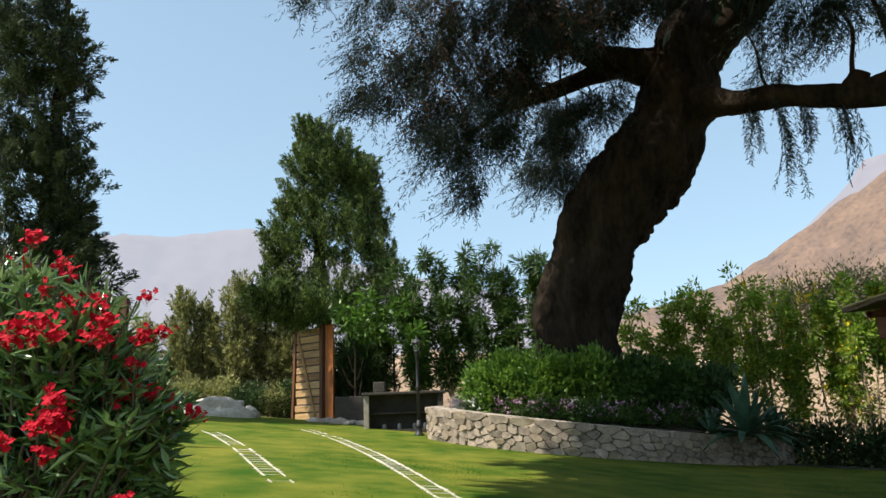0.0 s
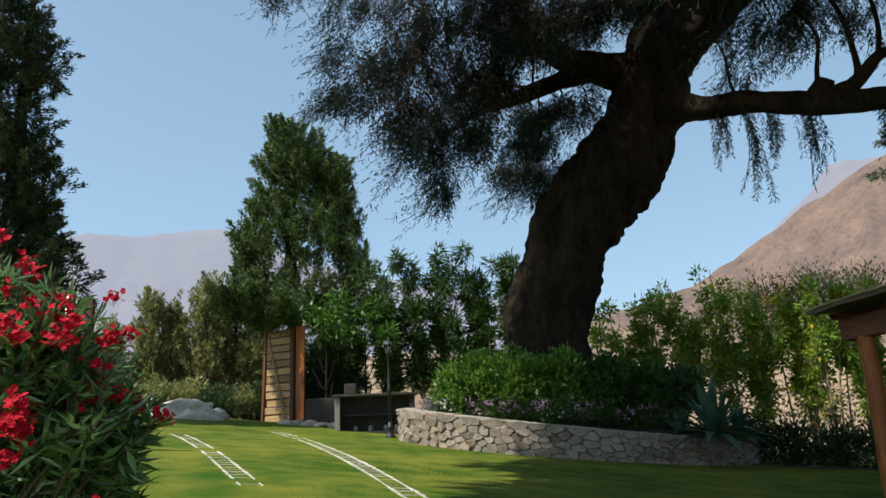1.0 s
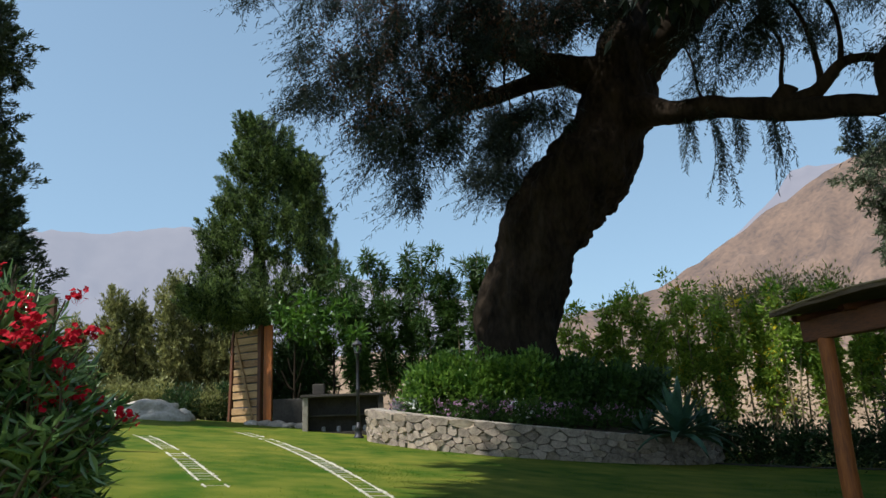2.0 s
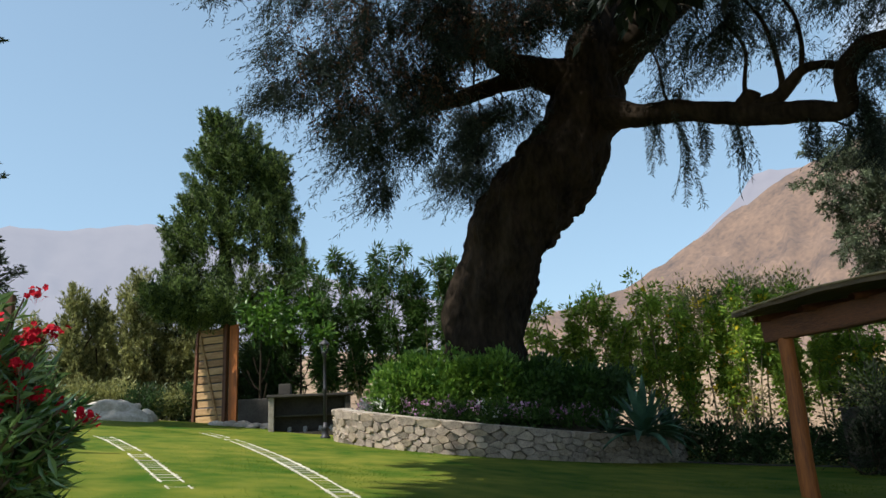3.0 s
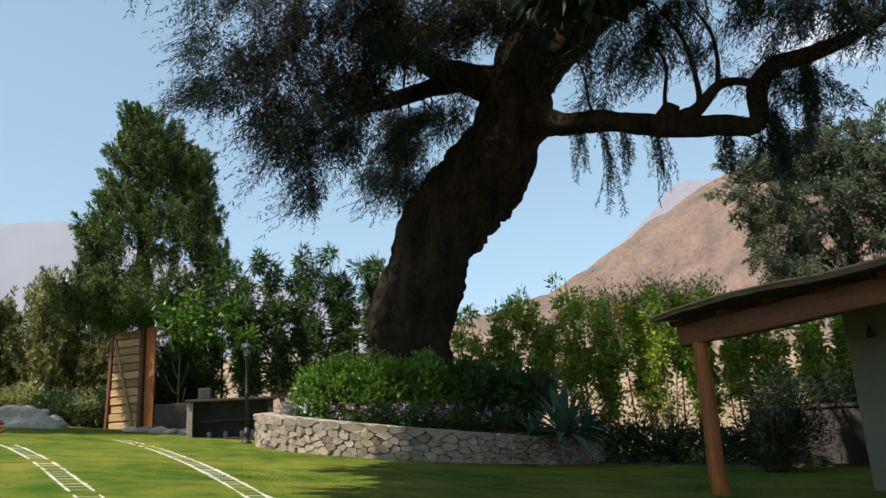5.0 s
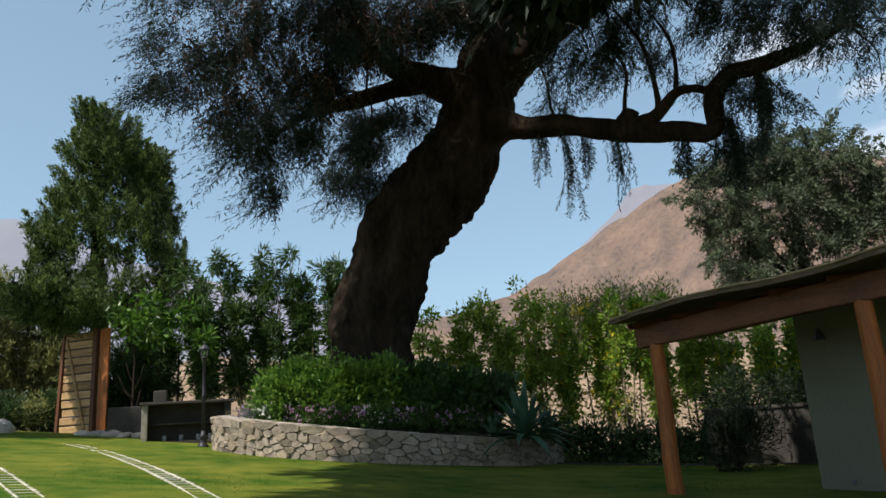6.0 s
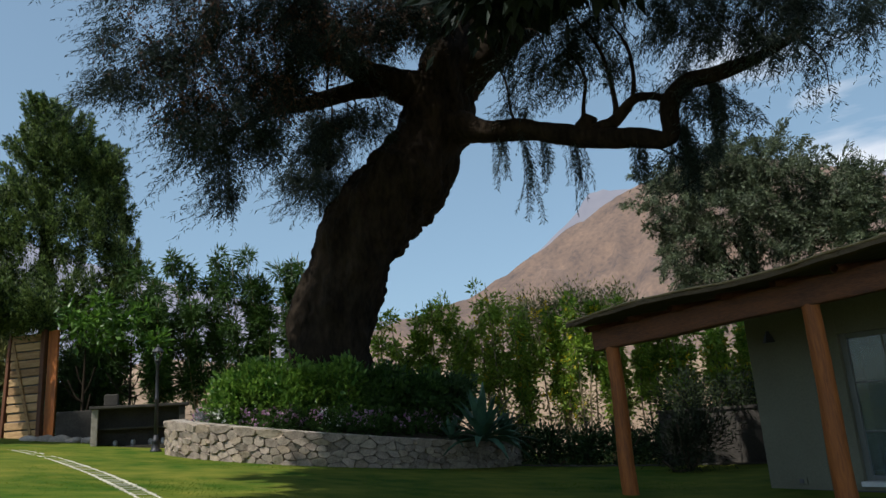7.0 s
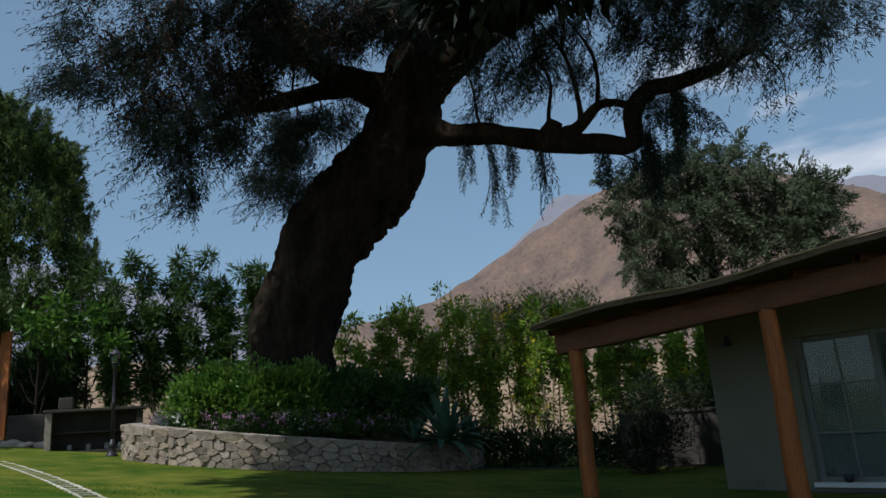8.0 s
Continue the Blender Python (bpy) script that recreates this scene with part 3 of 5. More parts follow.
    # foliage above the view, added to shade lawn, planter, limb and porch
    roof = [(x - 1.06, y - 3.6, 11.2 + 0.1 * (y - 6), 1.5, 1.3, 0.6, 1.0) for x, y in ((-2.6, 5.4), (-0.2, 5.2), (2.2, 5.0), (-2.9, 7.8), (-0.5, 7.6), (1.9, 7.4), (4.2, 7.2), (-2.6, 10.2), (-0.2, 10.0), (2.2, 9.8), (4.6, 9.6), (-1.8, 12.2), (0.6, 12.2), (0.4, 3.2), (2.8, 2.8), (-1.4, 6.6), (1.0, 6.4), (3.2, 6.0), (-1.6, 9.0), (0.9, 8.8), (3.3, 8.4), (-2.2, 3.6))]
    roof += [(x, y, 9.4, 1.5, 1.3, 0.5, 1.0) for x, y in ((3.0, 4.0), (5.0, 5.2), (6.4, 3.4), (4.0, 7.0), (6.4, 6.4), (2.0, 6.0), (4.4, 2.2), (7.0, 1.5), (8.5, 3.5), (8.2, 5.4), (9.5, 1.5), (6.0, -0.5), (3.0, 0.0), (0.5, 0.5), (5.4, 3.8), (7.2, 4.6))]
    roof += [(x, y, 11.9, 1.4, 1.2, 0.5, 1.0) for x, y in ((-1.7, 9.2), (-0.4, 10.0), (0.7, 9.6))]
    roof += [(x, y, z, 0.8, 0.7, 0.35, 0.8) for x, y, z in ((5.6, 11.3, 10.1), (6.2, 10.2, 10.0), (6.9, 9.2, 9.9))]
    p, w = clumps(roof, 6300, 26, 0.32, -0.4, 0.2, shell=0.7)
    leaves("upper_crown", p, w, 0.44, 0.21, PEPPER, tree)
    starts, _ = in_blobs(crown[:10] + [c for c in crown if c[1] > 13.9 and c[2] > 9.3], 1500, 0.6)
    p, w = strands(starts, rng.uniform(0.3, 0.7, len(starts)), 0.09)
    leaves("dry_foliage", p, w, 0.10, 0.03, DRYLEAF, tree, "rusty brown dry sprays")
    twigs = []
    b = np.array(crown)
    for k, (pts, rad) in enumerate(limbs[:12]):
        line = spline(pts, rad, 6)
        for _ in range(4 if k == 0 else 0 if k < 7 else 11):
            a = line[rng.integers(len(line) // 3, len(line)), :3]
            near = b[np.argsort(np.linalg.norm(b[:, :3] - a, axis=1))[:5]]
            e = near[rng.integers(len(near))]
            end = e[:3] + rng.normal(size=3) * e[3:6] * 0.45
            mid = (a + end) / 2 + rng.normal(size=3) * 0.35 + [0, 0, 0.35]
            twigs.append(spline([a, mid, end, end + [rng.normal() * 0.2, rng.normal() * 0.2, -0.5]], [0.03, 0.02, 0.012, 0.004], 6))
    tubes("twig", twigs, BARK, tree, 6)["kind"] = "stuff"


build_pepper_tree()


# ---- trees behind the garden ----
def trunk_lines(x, y, top, r, lean=(0, 0), forks=5, spread=0.5):
    z = ground(x, y) - 0.1
    main = spline([(x, y, z), (x + lean[0] * 0.3, y + lean[1] * 0.3, z + (top - z) * 0.35), (x + lean[0], y + lean[1], top)], [r, r * 0.75, r * 0.15], 8)
    out = [main]
    for k in range(forks):
        a = main[rng.integers(4, len(main) - 4)]
        d = rng.normal(size=3) * [spread, spread, 0.2] + [0, 0, spread * 1.3]
        out.append(spline([a[:3], a[:3] + d * 0.5 + [0, 0, -0.1], a[:3] + d], [a[3] * 0.6, a[3] * 0.4, 0.02], 5))
    return out


def tree(name, label, mat, trunk, blobs, number, each, size, leaf, group="", lift=0.3, drift=(0, 0, 0), category="tree", shell=0.45, out=0.5):
    ob = thing(name, label, category, group)
    tubes("trunk", trunk, BARK if "tree" in category else TWIG, ob, 9, 0.08)
    if category == "tree":
        p, w = sprays(blobs, number, each, size * 4.5, size * 0.8, lift, out, drift, shell)
    else:
        p, w = clumps(blobs, number, each, size, lift, out, drift, shell)
    leaves("crown", p, w, leaf[0], leaf[1], mat, ob)
    return ob


tree("conifer", "tall dark green feathery tree behind the wooden gate", CONIFER, trunk_lines(-3.5, 21.6, 10.6, 0.3, (-0.6, 0), 8),
     [(-4.1, 21.6, 10.85, 0.5, 0.5, 0.5, 1.5), (-3.35, 21.6, 10.2, 0.55, 0.6, 0.5, 2.0), (-2.55, 21.7, 9.3, 0.55, 0.6, 0.55, 2.0), (-3.68, 21.5, 10.3, 0.6, 0.7, 0.6, 1.6), (-4.33, 21.4, 9.7, 0.5, 0.6, 0.5, 1.3), (-3.08, 21.7, 9.5, 0.7, 0.8, 0.65, 2), (-3.78, 21.2, 9.2, 0.7, 0.7, 0.7, 1.8), (-2.53, 21.8, 8.7, 0.6, 0.7, 0.8, 2), (-4.68, 21.4, 8.5, 0.45, 0.6, 0.5, 1.3), (-3.58, 21.1, 8.1, 0.9, 0.7, 0.8, 2.4),
      (-5, 21.3, 7.4, 0.5, 0.6, 0.7, 1.6), (-4.08, 21.0, 6.9, 0.8, 0.8, 0.9, 2.2), (-2.88, 21.1, 7.2, 0.8, 0.8, 0.9, 2.2), (-2.18, 21.7, 7.5, 0.55, 0.7, 0.9, 2), (-5, 21.3, 6.1, 0.5, 0.6, 0.7, 1.5), (-1.83, 21.5, 6.2, 0.55, 0.7, 0.8, 1.8), (-4.48, 21.2, 5.3, 0.75, 0.7, 0.8, 1.7), (-3.28, 20.9, 5.6, 0.9, 0.8, 0.8, 2), (-2.48, 20.9, 4.9, 0.8, 0.7, 0.8, 1.7),
      (-2.8, 20.7, 3.8, 0.45, 0.5, 0.5, 1.0), (-4.12, 19.5, 4.75, 0.5, 0.42, 0.3, 2.4), (-4.4, 19.12, 4.8, 0.48, 0.4, 0.28, 2.4), (-4.68, 18.76, 4.85, 0.44, 0.36, 0.26, 2.2), (-3.5, 19.3, 4.72, 0.5, 0.45, 0.3, 1.8)],
     900, 215, 0.155, (0.105, 0.029), lift=0.6, drift=(-0.1, 0, 0), shell=0.3, out=0.35).location.x = -0.18
tree("conifer", "tall dark feathery tree towering over the oleander", GLOOM, trunk_lines(-8.9, 15.2, 12.5, 0.28, (0, 0), 6, 0.3),
     [(-9.9, 15.0, 12.0, 1.1, 1.2, 1.8, 3), (-9.6, 15.0, 10.4, 1.2, 1.1, 1.2, 3), (-8.5, 15.1, 9.9, 0.45, 0.6, 0.5, 0.8), (-9.5, 15.0, 8.7, 1.2, 1.1, 1.2, 3), (-8.7, 15.1, 7.9, 0.5, 0.8, 0.9, 1.2), (-9.2, 14.9, 6.9, 1.5, 1.1, 1.3, 3.3),
      (-8.4, 15.2, 6.1, 0.65, 0.8, 0.8, 1.6), (-9.0, 14.9, 5.0, 1.6, 1.1, 1.0, 3), (-7.9, 15.3, 4.8, 0.8, 0.8, 0.6, 1.2), (-9.2, 14.9, 3.4, 1.5, 1.1, 1.0, 2.2)],
     820, 160, 0.145, (0.115, 0.029), lift=0.2, shell=0.22)
for x, y, h, wd, mat in ((-8.55, 22.6, 5.9, 0.55, OLIVE), (-7.9, 23.0, 5.6, 0.5, OLIVE), (-6.9, 23.0, 6.4, 0.7, OLIVE), (-6.1, 23.3, 6.0, 0.6, OLIVE), (-9.6, 22.4, 5.0, 0.6, OLIVE), (-5.4, 23.4, 5.4, 0.5, OLIVE)):
    g = ground(x, y)
    tree("young_tree", "narrow grey-olive young tree at the garden's edge", mat, trunk_lines(x, y, h, 0.09, (0.05, 0), 6, 0.4),
         [(x, y, h - 0.5, wd * 0.5, wd * 0.5, 0.6, 1), (x, y, h - 1.5, wd * 0.9, wd * 0.8, 0.9, 2), (x + 0.1, y, h - 2.6, wd * 1.1, wd, 1.0, 2.4), (x, y, g + 1.1, wd * 0.8, wd * 0.8, 0.8, 1.2)], 260, 60, 0.14, (0.13, 0.04), "young trees", 0.8)
tree("pepper_tree", "grey-green spreading pepper tree behind the porch roof", GREYTREE, trunk_lines(15.2, 16.4, 8.0, 0.3, (0, 0), 9, 1.0),
     [(13.4, 17.4, 7.6, 1.1, 1.2, 1.0, 2), (14.6, 16.6, 8.2, 1.2, 1.2, 0.95, 3), (15.8, 15.4, 7.9, 1.3, 1.2, 1.0, 3), (16.8, 14.4, 6.8, 1.1, 1.1, 0.9, 3), (13.6, 17.2, 6.2, 1.1, 1.1, 1.1, 2.4), (15.0, 16.0, 6.6, 1.7, 1.4, 1.2, 4), (16.4, 14.6, 5.4, 1.4, 1.3, 1.0, 3), (14.3, 16.6, 4.9, 1.5, 1.2, 0.9, 2.4)],
     640, 150, 0.2, (0.125, 0.035), lift=-0.25, shell=0.3)


# ---- hedge of tall flowering shrubs ----
def tall_shrub(x, y, top, label, group, mat, canes=9, width=0.46, bare=0.5, yellow=0, leaf=(0.13, 0.055), number=60, plump=1.0, dry=46, slant=0.0):
    """A shrub of leaning canes, bare below, each with a plume of leaves above."""
    ob = thing("tall_shrub", label, "shrub", group)
    g = ground(x, y) - 0.05
    lines, blobs = [], []
    for k in range(canes):
        bx, by = x + slant + rng.normal() * 0.24, y + rng.normal() * 0.2
        tx, ty, tz = x + ((k + 0.5) / canes - 0.5) * width * 2.6 + rng.normal() * width * 0.25, y + rng.normal() * width * 0.7, top - abs(rng.normal()) * 0.45
        lines.append(spline([(bx, by, g), (bx + (tx - bx) * 0.35 + rng.normal() * 0.06, by + (ty - by) * 0.3, g + (tz - g) * 0.45), (tx, ty, tz)], [0.023, 0.017, 0.006], 7))
        low = bare * rng.uniform(0.6, 1.15)
        h = (tz - g) * (1 - low)
        for s in np.linspace(0.05, 1, 5):
            q = lines[-1][int((1 - s * (1 - low)) * (len(lines[-1]) - 1))][:3]
            r = (0.09 + 0.09 * s) * plump
            blobs.append((*q, r, r, h * 0.12, (0.7 + 0.5 * s) * plump))
    for line in lines:
        v, f = tube(line, 6)
        solid("cane", v, f, CANE, ob, smooth=True)
    p, w = clumps(blobs, number, 40, 0.075, -0.15, 0.6, shell=0.6)
    leaves("foliage", p, w, leaf[0], leaf[1], mat, ob)
    low = [(*line[int(s * (len(line) - 1))][:3], 0.16, 0.16, 0.25, 1.0) for line in lines for s in (0.2, 0.33, 0.45)]
    p, w = clumps(low, dry, 16, 0.12, -0.3, 0.2, shell=0.6)
    leaves("dry_leaves", p, w, 0.1, 0.035, STRAW, ob, "sparse straw-coloured leaves")
    if yellow:
        c, _ = in_blobs(blobs, yellow, 0.3)
        p = np.repeat(c, 7, axis=0) + rng.normal(size=(yellow * 7, 3)) * 0.03
        leaves("blossoms", p, rng.normal(size=p.shape) + [-0.3, -0.6, 0.3], 0.09, 0.06, YELLOW, ob, "bright yellow blossoms")
    return ob


for x, y, top, yel in ((4.3, 16.6, 4.35, 0), (5.1, 16.2, 4.45, 0), (5.8, 15.9, 4.55, 0), (6.5, 15.5, 4.65, 3), (7.1, 15.2, 4.45, 6), (7.7, 14.9, 4.3, 9), (8.3, 14.5, 4.45, 8), (8.9, 14.2, 4.25, 5), (9.5, 13.8, 4.0, 5), (10.0, 13.3, 3.6, 9), (10.6, 12.9, 3.4, 10), (11.2, 12.5, 3.3, 8), (11.8, 12.0, 3.3, 6)):
    tall_shrub(x, y, top, "tall shrub with bare canes and yellow-flecked green plumes" if yel else "tall green shrub on thin bare canes", "hedge of tall shrubs", TALL, canes=5, width=0.32, bare=0.6, yellow=yel * 5, number=100, plump=1.15, leaf=(0.115, 0.05), dry=34)
for x, y, top in ((-2.3, 20.4, 5.7), (-1.15, 19.7, 5.3), (-1.5, 20.2, 6.3), (-0.75, 20.2, 6.75), (0.0, 20.2, 6.2), (0.75, 20.0, 6.75), (1.5, 20.0, 6.3), (2.2, 19.9, 6.5), (2.9, 19.8, 6.3)):
    tall_shrub(x, y, top, "tall dark shrub with plumes over slender bare canes", "row of tall shrubs behind the planter", SHRUB, canes=3, width=0.34, bare=0.6, number=125, plump=1.3, leaf=(0.19, 0.04), dry=10, slant=0.6)
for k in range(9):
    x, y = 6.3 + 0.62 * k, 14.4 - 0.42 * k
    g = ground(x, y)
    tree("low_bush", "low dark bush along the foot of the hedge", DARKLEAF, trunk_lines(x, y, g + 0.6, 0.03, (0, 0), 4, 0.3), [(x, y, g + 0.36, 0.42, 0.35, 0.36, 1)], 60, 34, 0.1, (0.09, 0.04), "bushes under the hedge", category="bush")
for x, y, z, rx in ((-2.55, 18.9, 4.35, 0.42), (-1.55, 19.0, 4.2, 0.55)):
    tree("small_tree", "small bright green tree beside the wooden gate", BRIGHT, trunk_lines(x, y, z, 0.05, (0, 0), 7, 0.35), [(x, y, z, rx, 0.5, 0.3, 2), (x + 0.5, y, z - 0.3, rx * 0.7, 0.4, 0.22, 1), (x - 0.35, y, z + 0.3, rx * 0.5, 0.4, 0.22, 0.8), (x + 0.3, y, z + 0.5, rx * 0.5, 0.4, 0.25, 0.8)], 30, 18, 0.11, (0.19, 0.075), "small trees", lift=-0.2, category="small tree")
# the two dark ones behind the gate are added to darken the hollow there
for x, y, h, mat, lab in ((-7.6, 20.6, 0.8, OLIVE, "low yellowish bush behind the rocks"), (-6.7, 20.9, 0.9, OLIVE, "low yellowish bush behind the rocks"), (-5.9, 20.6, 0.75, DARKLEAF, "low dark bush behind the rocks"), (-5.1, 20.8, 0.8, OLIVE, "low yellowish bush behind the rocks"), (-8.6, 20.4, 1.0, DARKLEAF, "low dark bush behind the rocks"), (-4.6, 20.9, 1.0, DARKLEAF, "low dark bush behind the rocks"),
                        (-3.0, 20.7, 2.2, DARKLEAF, "dark bush added for the shaded hollow behind the gate"), (-2.55, 20.3, 2.7, DARKLEAF, "dark bush added for the shaded hollow behind the gate")):
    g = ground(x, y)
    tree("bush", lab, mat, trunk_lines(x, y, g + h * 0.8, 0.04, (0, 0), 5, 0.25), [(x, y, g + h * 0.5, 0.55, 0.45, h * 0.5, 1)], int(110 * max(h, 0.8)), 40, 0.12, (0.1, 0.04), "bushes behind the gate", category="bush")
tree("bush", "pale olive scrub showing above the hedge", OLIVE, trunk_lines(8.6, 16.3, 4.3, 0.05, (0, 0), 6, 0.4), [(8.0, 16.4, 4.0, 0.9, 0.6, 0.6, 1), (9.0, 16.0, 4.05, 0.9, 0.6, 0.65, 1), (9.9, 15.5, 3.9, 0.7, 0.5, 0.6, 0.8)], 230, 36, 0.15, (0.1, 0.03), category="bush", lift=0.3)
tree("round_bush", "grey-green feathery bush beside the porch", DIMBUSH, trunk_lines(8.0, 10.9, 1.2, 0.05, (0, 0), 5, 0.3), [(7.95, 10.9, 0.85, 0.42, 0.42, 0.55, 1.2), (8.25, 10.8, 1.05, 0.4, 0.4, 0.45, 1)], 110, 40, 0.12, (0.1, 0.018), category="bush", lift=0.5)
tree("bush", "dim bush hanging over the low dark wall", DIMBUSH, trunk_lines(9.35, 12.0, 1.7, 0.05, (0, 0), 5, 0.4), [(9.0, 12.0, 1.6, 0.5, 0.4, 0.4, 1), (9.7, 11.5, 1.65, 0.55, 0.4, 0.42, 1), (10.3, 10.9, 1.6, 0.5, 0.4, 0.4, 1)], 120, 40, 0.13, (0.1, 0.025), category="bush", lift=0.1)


def build_low_wall():
    """A low dark garden wall behind the lawn's edging."""
    wall = thing("low_wall", "low dark masonry wall behind the lawn edging", "wall")
    a, b = Vector((8.6, 12.45, 0)), Vector((10.7, 10.2, 0))
    way = (b - a).normalized()
    turn = math.degrees(math.atan2(way.y, way.x))
    mid = (a + b) / 2
    g = ground(mid.x, mid.y)
    bm = bmesh.new()
    box(bm, ((b - a).length, 0.2, 1.05), pose(mid.x, mid.y, g + 0.46, 0, 0, turn), 0.02)
    part("body", bm, MASONRY, wall)
    bm = bmesh.new()
    box(bm, ((b - a).length + 0.06, 0.26, 0.06), pose(mid.x, mid.y, g + 1.013, 0, 0, turn), 0.012)
    part("coping", bm, MASONRY, wall)


build_low_wall()


# ---- planting in the planter ----
def soil_z(x, y):
    return ground(PC.x, PC.y) + 0.56 - 0.075 * (x - PC.x) + 0.02 * (y - PC.y)


# sun on the left bushes, shade on the right ones, set by leaf colour
for x, y, rx, ry, rz, mat in ((0.9, 14.15, 0.75, 0.6, 0.62, SUNLEAF), (1.65, 14.0, 0.7, 0.6, 0.7, SUNLEAF), (2.5, 13.9, 0.6, 0.55, 0.74, SUNLEAF), (3.2, 13.75, 0.65, 0.6, 0.6, SHRUB), (4.0, 13.7, 0.6, 0.55, 0.34, SHRUB), (4.6, 13.8, 0.5, 0.5, 0.26, DARKLEAF)):
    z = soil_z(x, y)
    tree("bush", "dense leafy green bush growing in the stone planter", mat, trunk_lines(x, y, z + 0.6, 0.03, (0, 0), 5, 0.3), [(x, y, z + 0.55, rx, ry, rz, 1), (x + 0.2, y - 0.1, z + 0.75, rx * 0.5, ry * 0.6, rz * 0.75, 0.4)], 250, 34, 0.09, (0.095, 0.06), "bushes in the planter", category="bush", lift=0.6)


def flower_clump(x, y, colour, mat):
    z = soil_z(x, y) - 0.02
    ob = thing("flower_clump", colour + " flowers in low foliage along the planter wall", "flowers", "flowers in the planter")
    p, w = clumps([(x, y, z + 0.16, 0.26, 0.2, 0.2, 1)], 26, 24, 0.06, 0.6)
    leaves("foliage", p, w, 0.06, 0.028, SILVER if colour == "pale violet" else SHRUB, ob)
    c, _ = in_blobs([(x, y, z + 0.24, 0.27, 0.2, 0.17, 1)], 14, 0.3)
    p = np.repeat(c, 6, axis=0) + rng.normal(size=(84, 3)) * 0.026
    leaves("blossoms", p, rng.normal(size=p.shape) + [0, -0.4, 0.6], 0.055, 0.042, mat, ob)


for k in range(17):
    a = math.radians(196 + k * 6.6)
    x, y = PC.x + (PA - 0.55) * math.cos(a), PC.y + (PB - 0.5) * math.sin(a)
    c, m = ("pale violet", PURPLE) if k < 2 else ("white", WHITE) if k in (2, 3, 9) else ("purple", PURPLE)
    flower_clump(x, y, c, m)


def agave(x, y, z, r, n=38):
    ob = thing("agave", "large blue-green agave rosette at the end of the planter", "agave", "agaves")
    for k in range(n):
        a, up = k * 2.4, 0.15 + 1.25 * (k / n)
        ln = r * rng.uniform(0.85, 1.1)
        vs, fs = [], []
        for i in range(7):
            t = i / 6
            out = ln * t * math.cos(up) * (1 - 0.1 * t)
            h = ln * t * math.sin(up) - 0.6 * ln * t * t * (1 - up / 1.6)
            wd = 0.058 * r * (1.2 * math.sin(math.pi * (0.16 + 0.84 * t)) ** 0.8 + 0.02)
            c, s = math.cos(a), math.sin(a)
            for side, lift in ((-wd, 0.03), (0, 0), (wd, 0.03)):
                vs.append((x + out * c - side * s, y + out * s + side * c, z + h + lift * r))
        for i in range(6):
            for j in range(2):
                q = i * 3 + j
                fs.append((q, q + 1, q + 4, q + 3))
        solid("leaf", vs, fs, AGAVE, ob, smooth=True)


agave(4.95, 12.7, 1.15, 1.1)
agave(5.6, 13.2, 1.1, 0.75, 26)
agave(4.45, 13.0, 1.2, 0.55, 22)


